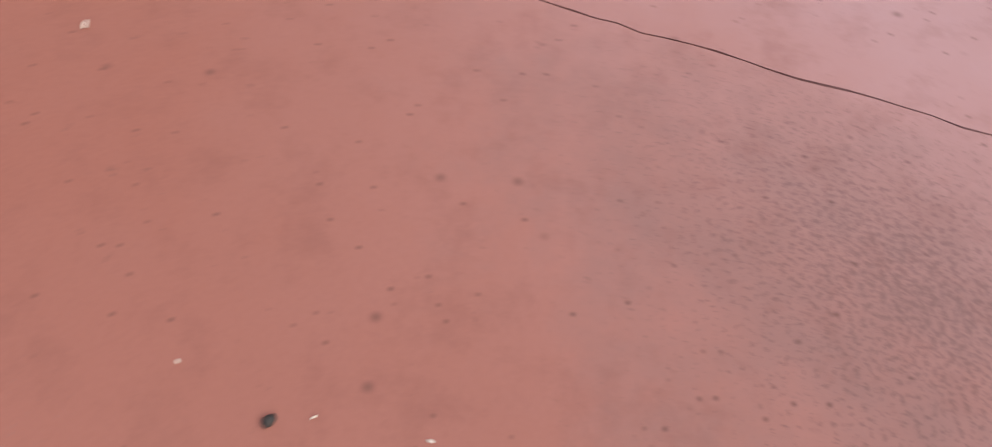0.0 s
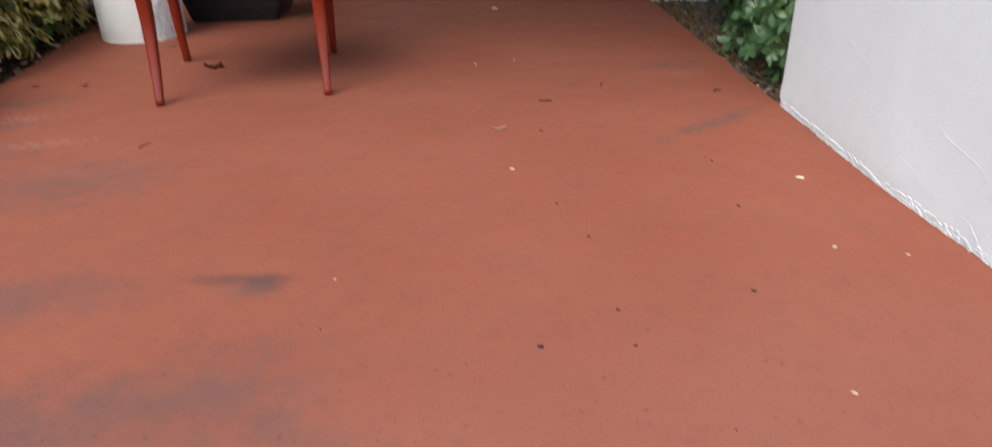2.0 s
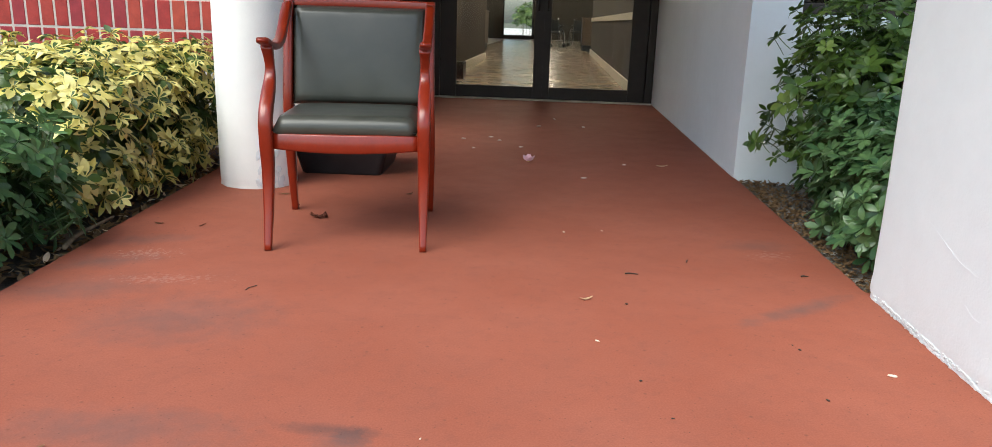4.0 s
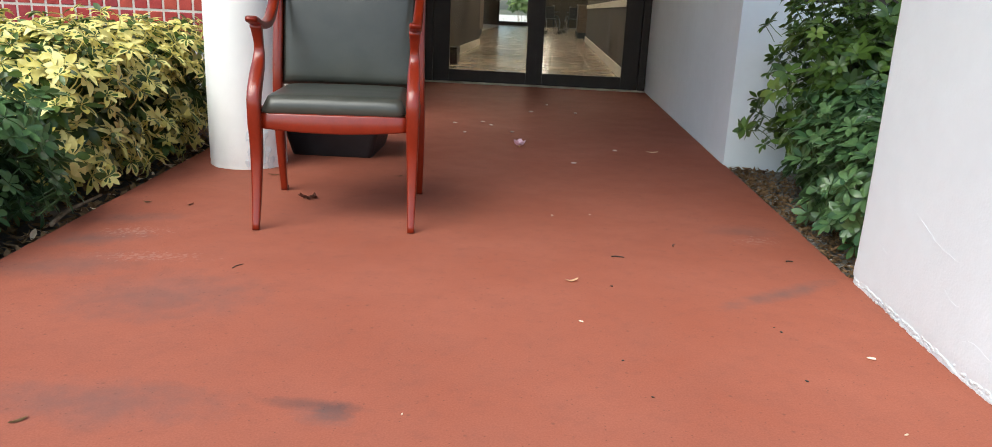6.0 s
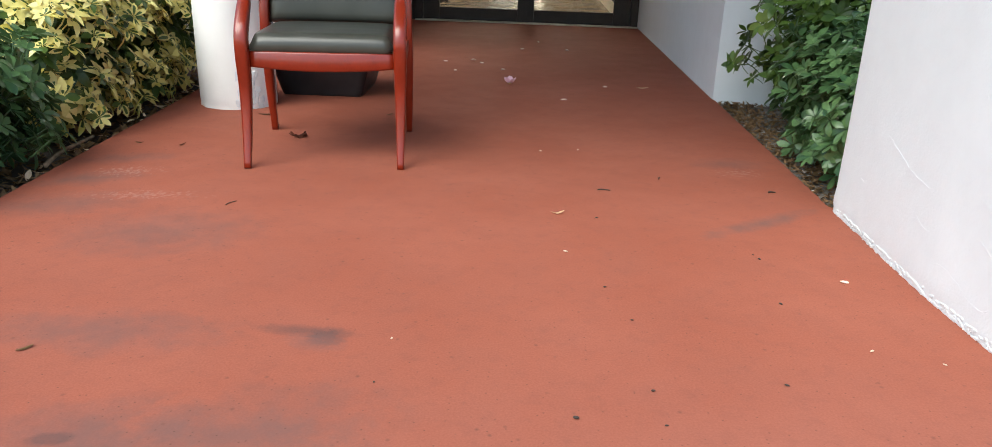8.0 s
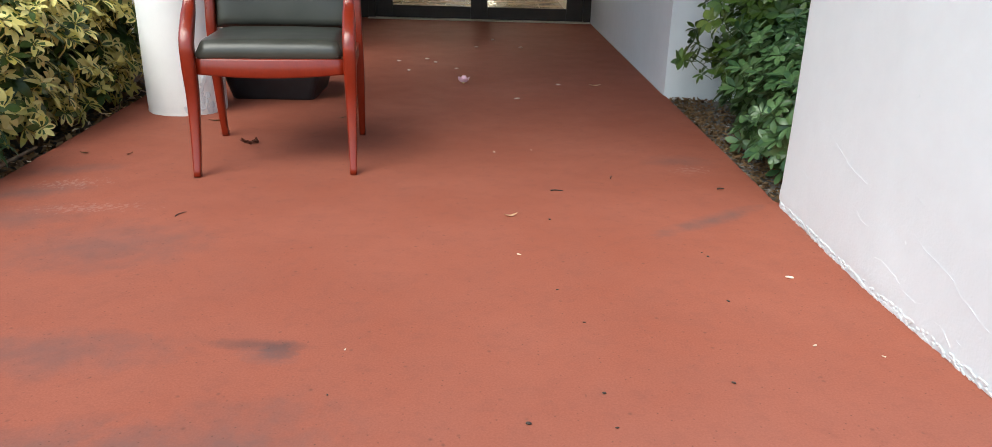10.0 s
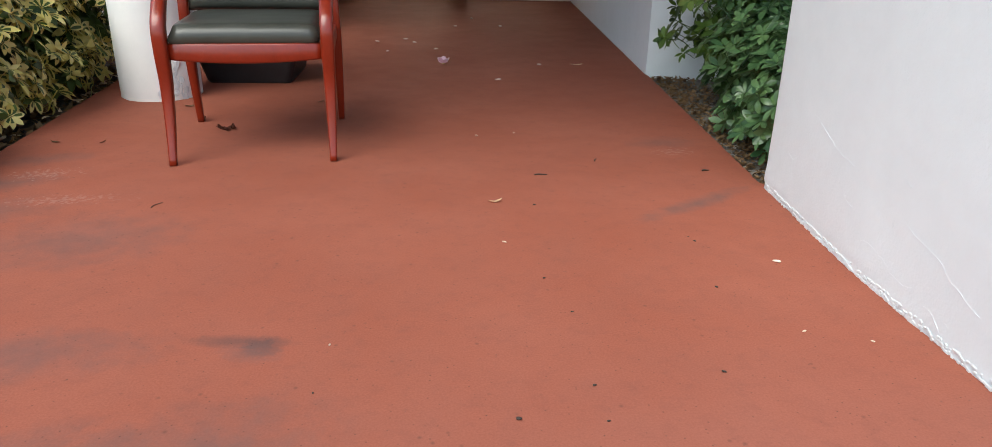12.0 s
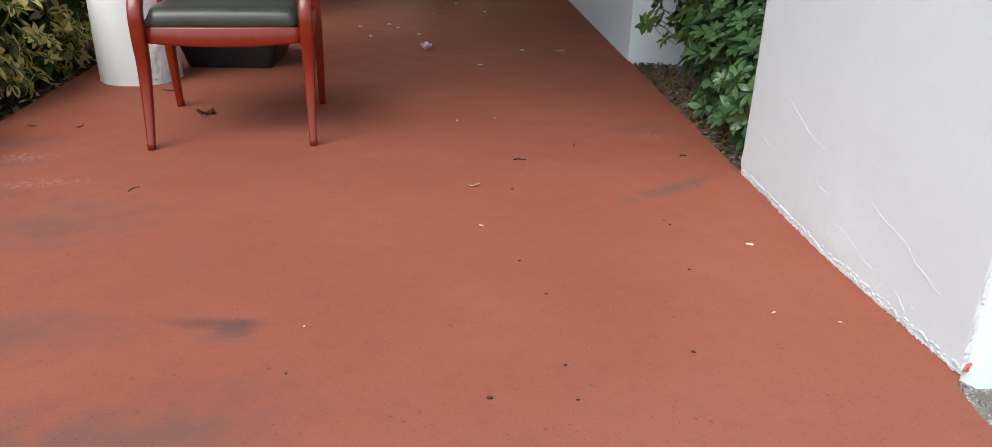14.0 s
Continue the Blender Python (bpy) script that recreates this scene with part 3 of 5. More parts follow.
# ---- round column ----
def column():
    t = tagged(new("column"), "round white painted column with peeling paint at its foot", "column", "", "structure")
    bm = bmesh.new()
    segs, r, cx, cy = 64, 0.18, -1.375, 3.875
    zs = [-0.05, 0.0, 0.008, 0.02, 0.035, 0.05, 0.07, 0.09, 0.11, 0.13, 0.15, 0.17, 0.2, 0.3, 0.6, 1.2, 2.0, 2.45]
    rows = []
    for z in zs:
        row = []
        for k in range(segs):
            a = 2 * math.pi * k / segs
            rr = r + 0.0015 * noise.noise((math.cos(a) * 3, math.sin(a) * 3, z * 6))
            if z < 0.025:
                rr -= 0.008 * max(0, noise.noise((math.cos(a) * 9, math.sin(a) * 9, z * 30)) + 0.1)
            # the patch where the paint has blistered
            d = abs((a + math.pi * 0.28 + math.pi) % (2 * math.pi) - math.pi)
            if d < 0.45 and z < 0.19:
                rr += 0.012 * noise.noise((a * 9, z * 28, 2)) * (1 - d / 0.45)
            row.append(bm.verts.new((cx + rr * math.cos(a), cy + rr * math.sin(a), z)))
        rows.append(row)
    for r0, r1 in zip(rows, rows[1:]):
        for k in range(segs):
            bm.faces.new((r0[k], r0[(k + 1) % segs], r1[(k + 1) % segs], r1[k]))
    part("column_shaft", bm, M_COLUMN, t, "", True)
    b = bmesh.new()
    rnd = random.Random(8)
    for k in range(26):
        a = rnd.uniform(-1.25, -0.55)
        z = rnd.uniform(0.01, 0.17)
        s = rnd.uniform(0.006, 0.018)
        m = Matrix.Translation((cx + (r + 0.001) * math.cos(a), cy + (r + 0.001) * math.sin(a), z)) @ Matrix.Rotation(a, 4, "Z") @ Matrix.Rotation(rnd.uniform(-0.5, 0.5), 4, "X")
        bmesh.ops.create_icosphere(b, subdivisions=1, radius=1, matrix=m @ Matrix.Diagonal((0.0014, s, s * rnd.uniform(1.2, 2.6), 1)))
    roughen(b, 0.004, 45)
    part("flaking_paint", b, M_PEEL, t, "loose flaps of peeling white paint")
    return t


column()


# ---- entrance doors ----
def door_leaf(name, x0, x1, hinge_left):
    d = tagged(new(name), "closed glazed entrance door in dark bronze frame", "door", "entrance doors", "structure")
    y0, y1 = 8.53, 8.58
    wl, wr = (0.17, 0.085) if hinge_left else (0.085, 0.17)
    part("stile", boxed(x0, x0 + wl, y0, y1, 0.012, 2.05, 0.002), M_BRONZE, d)
    part("stile", boxed(x1 - wr, x1, y0, y1, 0.012, 2.05, 0.002), M_BRONZE, d)
    part("bottom_rail", boxed(x0 + wl + 0.001, x1 - wr - 0.001, y0, y1, 0.012, 0.135, 0.004), M_BRONZE, d)
    part("top_rail", boxed(x0 + wl + 0.001, x1 - wr - 0.001, y0, y1, 1.96, 2.05, 0.004), M_BRONZE, d)
    g = part("pane", boxed(x0 + wl + 0.001, x1 - wr - 0.001, 8.552, 8.558, 0.136, 1.959), M_GLASS, d, "clear glass")
    g.visible_shadow = False
    hx = x1 - 0.05 if hinge_left else x0 + 0.05
    h = part("door_handle", sweep(bmesh.new(), [(hx, y0, 0.92), (hx, y0 - 0.05, 0.94), (hx, y0 - 0.05, 1.2), (hx, y0, 1.22)], [0.011] * 4, 8, 1.0), M_BRONZE, d)
    return d


door_leaf("door_1", -1.185, -0.1155, True)
door_leaf("door_2", -0.1145, 0.965, False)
part("astragal", boxed(-0.128, -0.102, 8.522, 8.529, 0.013, 2.05), M_BRONZE, bpy.data.objects["door_2"])
fr = tagged(new("door_frame"), "dark bronze aluminium frame round the entrance doors", "door frame", "", "structure")
part("jamb", boxed(0.972, 1.048, 8.502, 8.64, 0.0, 2.118, 0.004), M_BRONZE, fr)
part("jamb", boxed(-1.265, -1.192, 8.502, 8.64, 0.0, 2.118, 0.004), M_BRONZE, fr)
part("head", boxed(-1.19, 0.97, 8.504, 8.638, 2.055, 2.116, 0.004), M_BRONZE, fr)
part("side_panel", boxed(-1.618, -1.267, 8.53, 8.6, 0.0, 2.116, 0.004), M_BRONZE, fr, "dark solid panel beside the doors")
part("threshold", boxed(-1.26, 1.045, 8.42, 8.66, 0.0005, 0.0115, 0.003), M_TRIM, fr, "worn pale metal threshold")

# ---- hall seen through the doors ----
HALL_END = 38.0
bm = bmesh.new()
box(bm, -4.6, 4.6, 8.662, HALL_END + 4, -0.1, -0.0008)
hall = setting("hall_floor", bm, M_MORTAR, "tan tiled floor of the hall", "floor")
wall("hall_wall_east", 0.93, 1.05, 8.662, 22.0, -0.05, 2.6, M_HALL, "hall wall, its brown darkened to look dim")
wall("hall_wall_west", -1.62, -1.5, 8.662, 17.0, -0.05, 2.6, M_HALL, "hall wall, its brown darkened to look dim")
wall("hall_wall_deep_east", 1.6, 1.72, 22.0, HALL_END, -0.05, 2.6, M_HALL, "hall wall, its brown darkened to look dim")
wall("hall_wall_deep_west", -3.5, -3.38, 17.0, HALL_END, -0.05, 2.6, M_HALL, "hall wall, its brown darkened to look dim")
wall("hall_wall_return_east", 1.052, 1.6, 21.9, 22.0, -0.05, 2.6, M_HALL, "hall wall, its brown darkened to look dim")
wall("hall_wall_return_west", -3.5, -1.622, 16.9, 17.0, -0.05, 2.6, M_HALL, "hall wall, its brown darkened to look dim")
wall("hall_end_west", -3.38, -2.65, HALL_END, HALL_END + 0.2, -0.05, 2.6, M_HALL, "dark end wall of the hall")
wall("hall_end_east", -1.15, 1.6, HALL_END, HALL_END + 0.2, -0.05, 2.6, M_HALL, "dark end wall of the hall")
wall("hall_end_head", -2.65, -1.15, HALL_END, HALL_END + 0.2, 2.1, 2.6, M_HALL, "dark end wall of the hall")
setting("hall_ceiling", boxed(-4.6, 4.6, 8.662, HALL_END + 0.2, 2.602, 2.698), M_HALLCEIL, "white hall ceiling", "ceiling")
setting("baseboard", boxed(0.905, 0.929, 8.67, 22.0, 0.0, 0.14, 0.005), M_TRIM, "cream baseboard along the hall wall", "baseboard")
setting("baseboard", boxed(-1.499, -1.475, 8.67, 17.0, 0.0, 0.14, 0.005), M_TRIM, "cream baseboard along the hall wall", "baseboard")
setting("chair_rail", boxed(0.905, 0.929, 8.67, 22.0, 0.86, 0.95, 0.005), M_TRIM, "cream rail along the hall wall", "trim")
far = tagged(new("door_3"), "glazed door at the far end of the hall, bright outside", "door", "", "structure")
part("stile", boxed(-2.648, -2.56, HALL_END, HALL_END + 0.08, 0.0, 2.098, 0.004), M_BRONZE, far)
part("stile", boxed(-1.24, -1.152, HALL_END, HALL_END + 0.08, 0.0, 2.098, 0.004), M_BRONZE, far)
part("bottom_rail", boxed(-2.559, -1.241, HALL_END, HALL_END + 0.08, 0.0, 0.18, 0.004), M_BRONZE, far)
g = part("pane", boxed(-2.559, -1.241, HALL_END + 0.03, HALL_END + 0.036, 0.181, 2.098), M_GLASS, far)
g.visible_shadow = False
setting("terrace", boxed(-14, 10, HALL_END + 4.01, HALL_END + 60, -0.1, -0.02), M_TRIM, "pale paving outside the far door", "pavement")

# lamps out of view, supposed overhead; strength raised to brighten the hall floor
for y in (11.5, 16.5, 22.0, 28.0, 34.0):
    lt = thing("added_ceiling_light", "unseen ceiling light panel added to brighten the hall", "ceiling light", (-0.4, y, 2.6), 0, "hall ceiling lights")
    part("light_frame", boxed(-0.32, 0.32, -0.32, 0.32, -0.03, 0.0, 0.004), M_TRIM, lt)
    m, nodes, links, bsdf = base_mat("light_diffuser")
    bsdf.inputs["Emission Color"].default_value, bsdf.inputs["Emission Strength"].default_value = (1.0, 0.86, 0.68, 1), 26.0
    part("diffuser", boxed(-0.29, 0.29, -0.29, 0.29, -0.036, -0.031), m, lt)


def cabinet(name, label, x0, x1, y0, y1, h, doors):
    t = thing(name, label, "cabinet", ((x0 + x1) / 2, (y0 + y1) / 2, 0))
    w, d = (x1 - x0) / 2, (y1 - y0) / 2
    part("plinth", boxed(-w + 0.03, w - 0.03, -d + 0.03, d - 0.03, 0, 0.16), M_BLACK, t)
    part("body", boxed(-w, w, -d, d, 0.161, h, 0.01), M_DESK, t)
    part("top", boxed(-w - 0.02, w + 0.02, -d - 0.02, d + 0.02, h + 0.001, h + 0.035, 0.006), M_DESK, t)
    for k in range(doors):
        x = -w + 0.01 + (2 * w - 0.02) * k / doors
        dr = part("cabinet_door", boxed(x + 0.005, x + (2 * w - 0.02) / doors - 0.005, -d - 0.018, -d - 0.001, 0.18, h - 0.02, 0.004), M_DESK, t)
        part("handle", boxed(x + 0.03, x + 0.042, -d - 0.035, -d - 0.019, h - 0.2, h - 0.08, 0.003), M_CHROME, dr)
    return t


cabinet("reception_desk", "brown laminate reception desk on a dark plinth", -3.3, -2.05, 21.6, 24.0, 1.05, 3)
cabinet("side_cabinet", "brown laminate cabinet beside the hall wall", -3.3, -2.5, 26.5, 27.8, 1.0, 2)
bx = thing("floor_box", "small black box on the hall floor", "box", (-1.36, 11.4, 0))
part("body", boxed(-0.1, 0.1, -0.16, 0.16, 0, 0.2, 0.01), M_BLACK, bx)
part("lid", boxed(-0.105, 0.105, -0.165, 0.165, 0.201, 0.225, 0.006), M_BLACK, bx)


def wheelchair(at, turn):
    t = thing("wheelchair", "black folding wheelchair parked in the hall", "wheelchair", at, turn)
    for s in (-0.28, 0.28):
        w = part("wheel", bmesh.new(), M_BLACK, t)
        bm = bmesh.new()
        ring = [Vector((s, 0.1 + 0.3 * math.cos(2 * math.pi * k / 24), 0.3 + 0.3 * math.sin(2 * math.pi * k / 24))) for k in range(25)]
        sweep(bm, ring, [0.018] * 25, 6, 1.0)
        part("tyre", bm, M_BLACK, w)
        for k in range(8):
            a = 2 * math.pi * k / 8
            part("spoke", sweep(bmesh.new(), [(s, 0.1, 0.3), (s, 0.1 + 0.29 * math.cos(a), 0.3 + 0.29 * math.sin(a))], [0.005, 0.005], 4, 1.0), M_CHROME, w)
        part("side_frame", sweep(bmesh.new(), curve_pts([(s * 0.85, -0.4, 0.15), (s * 0.85, -0.3, 0.48), (s * 0.85, 0.2, 0.5), (s * 0.85, 0.28, 0.9), (s * 0.85, 0.4, 0.92)], 14), [0.014] * 14, 6, 1.0), M_CHROME, t)
        part("armrest", boxed(s * 0.85 - 0.03, s * 0.85 + 0.03, -0.2, 0.2, 0.7, 0.74, 0.01), M_BLACK, t)
        part("caster", lathe(bmesh.new(), [(0.02, 0.0), (0.07, 0.02), (0.07, 0.1), (0.02, 0.12)], 12, s * 0.85, -0.36), M_BLACK, t)
    part("seat", boxed(-0.23, 0.23, -0.28, 0.2, 0.47, 0.5, 0.01), M_BLACK, t)
    part("backrest", boxed(-0.23, 0.23, 0.22, 0.25, 0.52, 0.9, 0.01), M_BLACK, t)
    return t


wheelchair((-0.1, 27.5, 0), 20)
wheelchair((0.75, 29.5, 0), -15)
cabinet("hall_counter", "brown wood counter by the hall wall", 0.75, 1.55, 24.5, 25.4, 0.95, 1)


# ---- armchair ----
def armchair(at, turn):
    t = thing("armchair", "cherry-red wooden armchair with grey-green leather seat and back", "chair", at, turn)
    for s in (-1, 1):
        x = 0.268 * s
        prof = curve_pts([(x, -0.012, 0.0), (x, 0.022, 0.12), (x, 0.045, 0.27), (x, 0.034, 0.39), (x, 0.036, 0.455), (x, 0.078, 0.515), (x, 0.128, 0.572), (x, 0.140, 0.62), (x, 0.122, 0.665), (x, 0.098, 0.694)], 40)
        sz = []
        for p in prof:
            z = p.z
            a = 0.0120 + 0.0105 * min(1, z / 0.36) ** 0.9 - 0.0075 * max(0, min(1, (z - 0.54) / 0.09)) + 0.004 * max(0, (z - 0.62) / 0.07)
            b = 0.012 + 0.015 * min(1, z / 0.36) - 0.014 * max(0, min(1, (z - 0.48) / 0.12)) + 0.004 * max(0, (z - 0.62) / 0.07)
            sz.append((a, b))
        part("front_leg", sweep(bmesh.new(), prof, sz, 12, 0.45), M_WOOD, t, "", True)
        arm = curve_pts([(x + 0.006 * s, 0.045, 0.712), (x + 0.003 * s, 0.075, 0.708), (x, 0.13, 0.694), (x, 0.22, 0.688), (x * 1.01, 0.32, 0.700), (x * 1.02, 0.40, 0.738), (x * 1.03, 0.47, 0.79), (x * 1.03, 0.535, 0.835)], 30)
        part("armrest", sweep(bmesh.new(), arm, [(0.021 - 0.003 * i / 29 - (0.006 if i < 2 else 0), (0.006 if i < 2 else 0.0105) + 0.007 * i / 29) for i in range(30)], 12, 0.5), M_WOOD, t, "", True)
        post = curve_pts([(x * 1.06, 0.60, 0.0), (x * 1.065, 0.565, 0.16), (x * 1.06, 0.53, 0.34), (x * 1.05, 0.515, 0.46), (x * 1.04, 0.53, 0.60), (x * 1.035, 0.56, 0.75), (x * 1.035, 0.59, 0.855)], 30)
        part("back_leg", sweep(bmesh.new(), post, [(0.013 + 0.006 * min(1, p.z / 0.3), 0.015 + 0.01 * min(1, p.z / 0.3)) for p in post], 12, 0.45), M_WOOD, t, "", True)
        part("side_rail", boxed(x * 1.02 - 0.012, x * 1.02 + 0.012, 0.06, 0.50, 0.352, 0.404, 0.004), M_WOOD, t)
    bm = bmesh.new()
    n = 20
    rows = []
    for k in range(n + 1):
        x = -0.25 + 0.5 * k / n
        u = x / 0.25
        yb = 0.028 + 0.012 * u * u
        zl = 0.337 + 0.012 * u * u
        rows.append([bm.verts.new(c) for c in ((x, yb, zl), (x, yb - 0.002, zl + 0.006), (x, yb - 0.002, 0.398), (x, yb + 0.002, 0.403), (x, yb + 0.026, 0.403), (x, yb + 0.026, zl))])
    for a, b in zip(rows, rows[1:]):
        for k in range(6):
            bm.faces.new((a[k], a[(k + 1) % 6], b[(k + 1) % 6], b[k]))
    bm.faces.new(rows[0])
    bm.faces.new(rows[-1][::-1])
    part("front_rail", bm, M_WOOD, t, "", True)
    part("back_rail", boxed(-0.26, 0.26, 0.50, 0.525, 0.355, 0.425, 0.004), M_WOOD, t)
    part("crest_rail", sweep(bmesh.new(), [(-0.296 + 0.592 * k / 16, 0.588 + 0.012 * math.sin(math.pi * k / 16), 0.842 + 0.004 * math.sin(math.pi * k / 16)) for k in range(17)], [(0.02, 0.017)] * 17, 12, 0.4, (0, 0, 1)), M_WOOD, t, "", True)

    def cushion(name, x0, x1, depth, thick, crown, place, label):
        bm = bmesh.new()
        nx, ny = 26, 22
        top, low = [], []
        for i in range(nx + 1):
            a, b = [], []
            for j in range(ny + 1):
                u, v = 2 * i / nx - 1, 2 * j / ny - 1
                e = (1 - abs(u) ** 14) * (1 - abs(v) ** 12)
                edge = e ** 0.25 if e > 0 else 0.0
                x, y = x0 + (x1 - x0) * i / nx, depth * j / ny
                wrinkle = 0.0012 * noise.noise((x * 18, y * 18, thick * 90))
                a.append(bm.verts.new((x, y, thick * 0.35 + (thick * 0.65) * edge + crown * (1 - u * u) * (1 - v * v) + wrinkle)))
                b.append(bm.verts.new((x, y, thick * 0.35 * (1 - edge))) if 0 < i < nx and 0 < j < ny else a[-1])
            top.append(a)
            low.append(b)
        for i in range(nx):
            for j in range(ny):
                bm.faces.new((top[i][j], top[i + 1][j], top[i + 1][j + 1], top[i][j + 1]))
                vs = []
                for v in (low[i][j], low[i][j + 1], low[i + 1][j + 1], low[i + 1][j]):
                    if v not in vs:
                        vs.append(v)
                if len(vs) > 2 and not bm.faces.get(vs):
                    bm.faces.new(vs)
        bm.transform(place)
        return part(name, bm, M_LEATHER, t, label, True)

    cushion("seat", -0.246, 0.246, 0.485, 0.080, 0.006, Matrix.Translation((0, 0.028, 0.385)), "grey-green leather seat pad")
    lean = math.atan2(0.075, 0.34)
    cushion("backrest", -0.261, 0.261, 0.385, 0.05, 0.010, Matrix.Translation((0, 0.525, 0.452)) @ Matrix.Rotation(math.pi / 2 - lean * 0.75, 4, "X"), "grey-green leather back pad")
    part("stretcher", boxed(-0.262, 0.262, 0.54, 0.565, 0.49, 0.53, 0.004), M_WOOD, t)
    return t


armchair((-0.657, 2.815, 0), 8.3)


# ---- black tub behind the chair ----
def tub():
    t = thing("planter_tub", "black plastic tub with sloping sides on the walkway", "tub", (-1.05, 4.36, 0), 2)
    bm = bmesh.new()

    def ring(w, d, z, r=0.03):
        vs = []
        for cx, cy, a0 in ((w - r, d - r, 0), (-w + r, d - r, 90), (-w + r, -d + r, 180), (w - r, -d + r, 270)):
            for k in range(5):
                a = radians(a0 + 22.5 * k)
                vs.append(bm.verts.new((cx + r * math.cos(a), cy + r * math.sin(a), z)))
        return vs
    rings = [ring(0.205, 0.215, 0.0), ring(0.21, 0.22, 0.008), ring(0.255, 0.25, 0.17), ring(0.27, 0.265, 0.172), ring(0.27, 0.265, 0.195), ring(0.25, 0.245, 0.197), ring(0.2, 0.21, 0.03)]
    for a, b in zip(rings, rings[1:]):
        for k in range(len(a)):
            bm.faces.new((a[k], a[(k + 1) % len(a)], b[(k + 1) % len(a)], b[k]))
    bm.faces.new(rings[0][::-1])
    bm.faces.new(rings[-1])
    part("body", bm, M_TUB, t)
    part("rim", sweep(bmesh.new(), [(-0.272, -0.27, 0.185), (0.272, -0.27, 0.185)], [(0.01, 0.005)] * 2, 8, 0.6, (0, 0, 1)), M_TUB, t)
    return t


tub()


# ---- plants ----
def whorl_mesh(name, mats, n, length, width, droop, seed, tip=0.62, pale=0.6, cup=0.15):
    """A whorl of leaflets round a stalk's tip, as mesh data."""
    rnd = random.Random(seed)
    bm = bmesh.new()
    for k in range(n):
        a = 2 * math.pi * (k + rnd.uniform(-0.25, 0.25)) / n
        ln, wd = length * rnd.uniform(0.75, 1.15), width * rnd.uniform(0.85, 1.15)
        dr = droop + rnd.uniform(-0.25, 0.25)
        is_pale = rnd.random() < pale
        twist = rnd.uniform(-0.35, 0.35)
        stripe = rnd.choice((0, 1, 2, 3))
        rows = []
        for i in range(5):
            u = i / 4
            w = wd * (0.10 + 0.9 * math.sin(math.pi * min(1, (u ** tip))) ** 0.8) * 0.5 if u < 1 else 0.0015
            r = ln * (0.10 + 0.9 * u)
            z = ln * (0.28 * u - dr * u * u)
            row = []
            for q, f in ((-1, 1.0), (-0.45, 0.25), (0.45, 0.25), (1, 1.0)):
                lx, ly, lz = r, q * w, z + cup * w * f + q * w * twist
                row.append(bm.verts.new((lx * math.cos(a) - ly * math.sin(a), lx * math.sin(a) + ly * math.cos(a), lz)))
            rows.append(row)
        for i in range(4):
            for j in range(3):
                f = bm.faces.new((rows[i][j], rows[i + 1][j], rows[i + 1][j + 1], rows[i][j + 1]))
                f.smooth = True
                if len(mats) > 1:
                    f.material_index = (1 if (j == 1 and i < stripe) else 0) if is_pale else 1
    sweep(bm, [(0, 0, 0.002), (0.004, 0, -length * 0.8), (0.0, 0.006, -length * 1.4)], [0.0022, 0.0022, 0.002], 5, 1.0)
    me = bpy.data.meshes.new(name)
    bm.to_mesh(me)
    bm.free()
    for m in mats:
        me.materials.append(m)
    return me


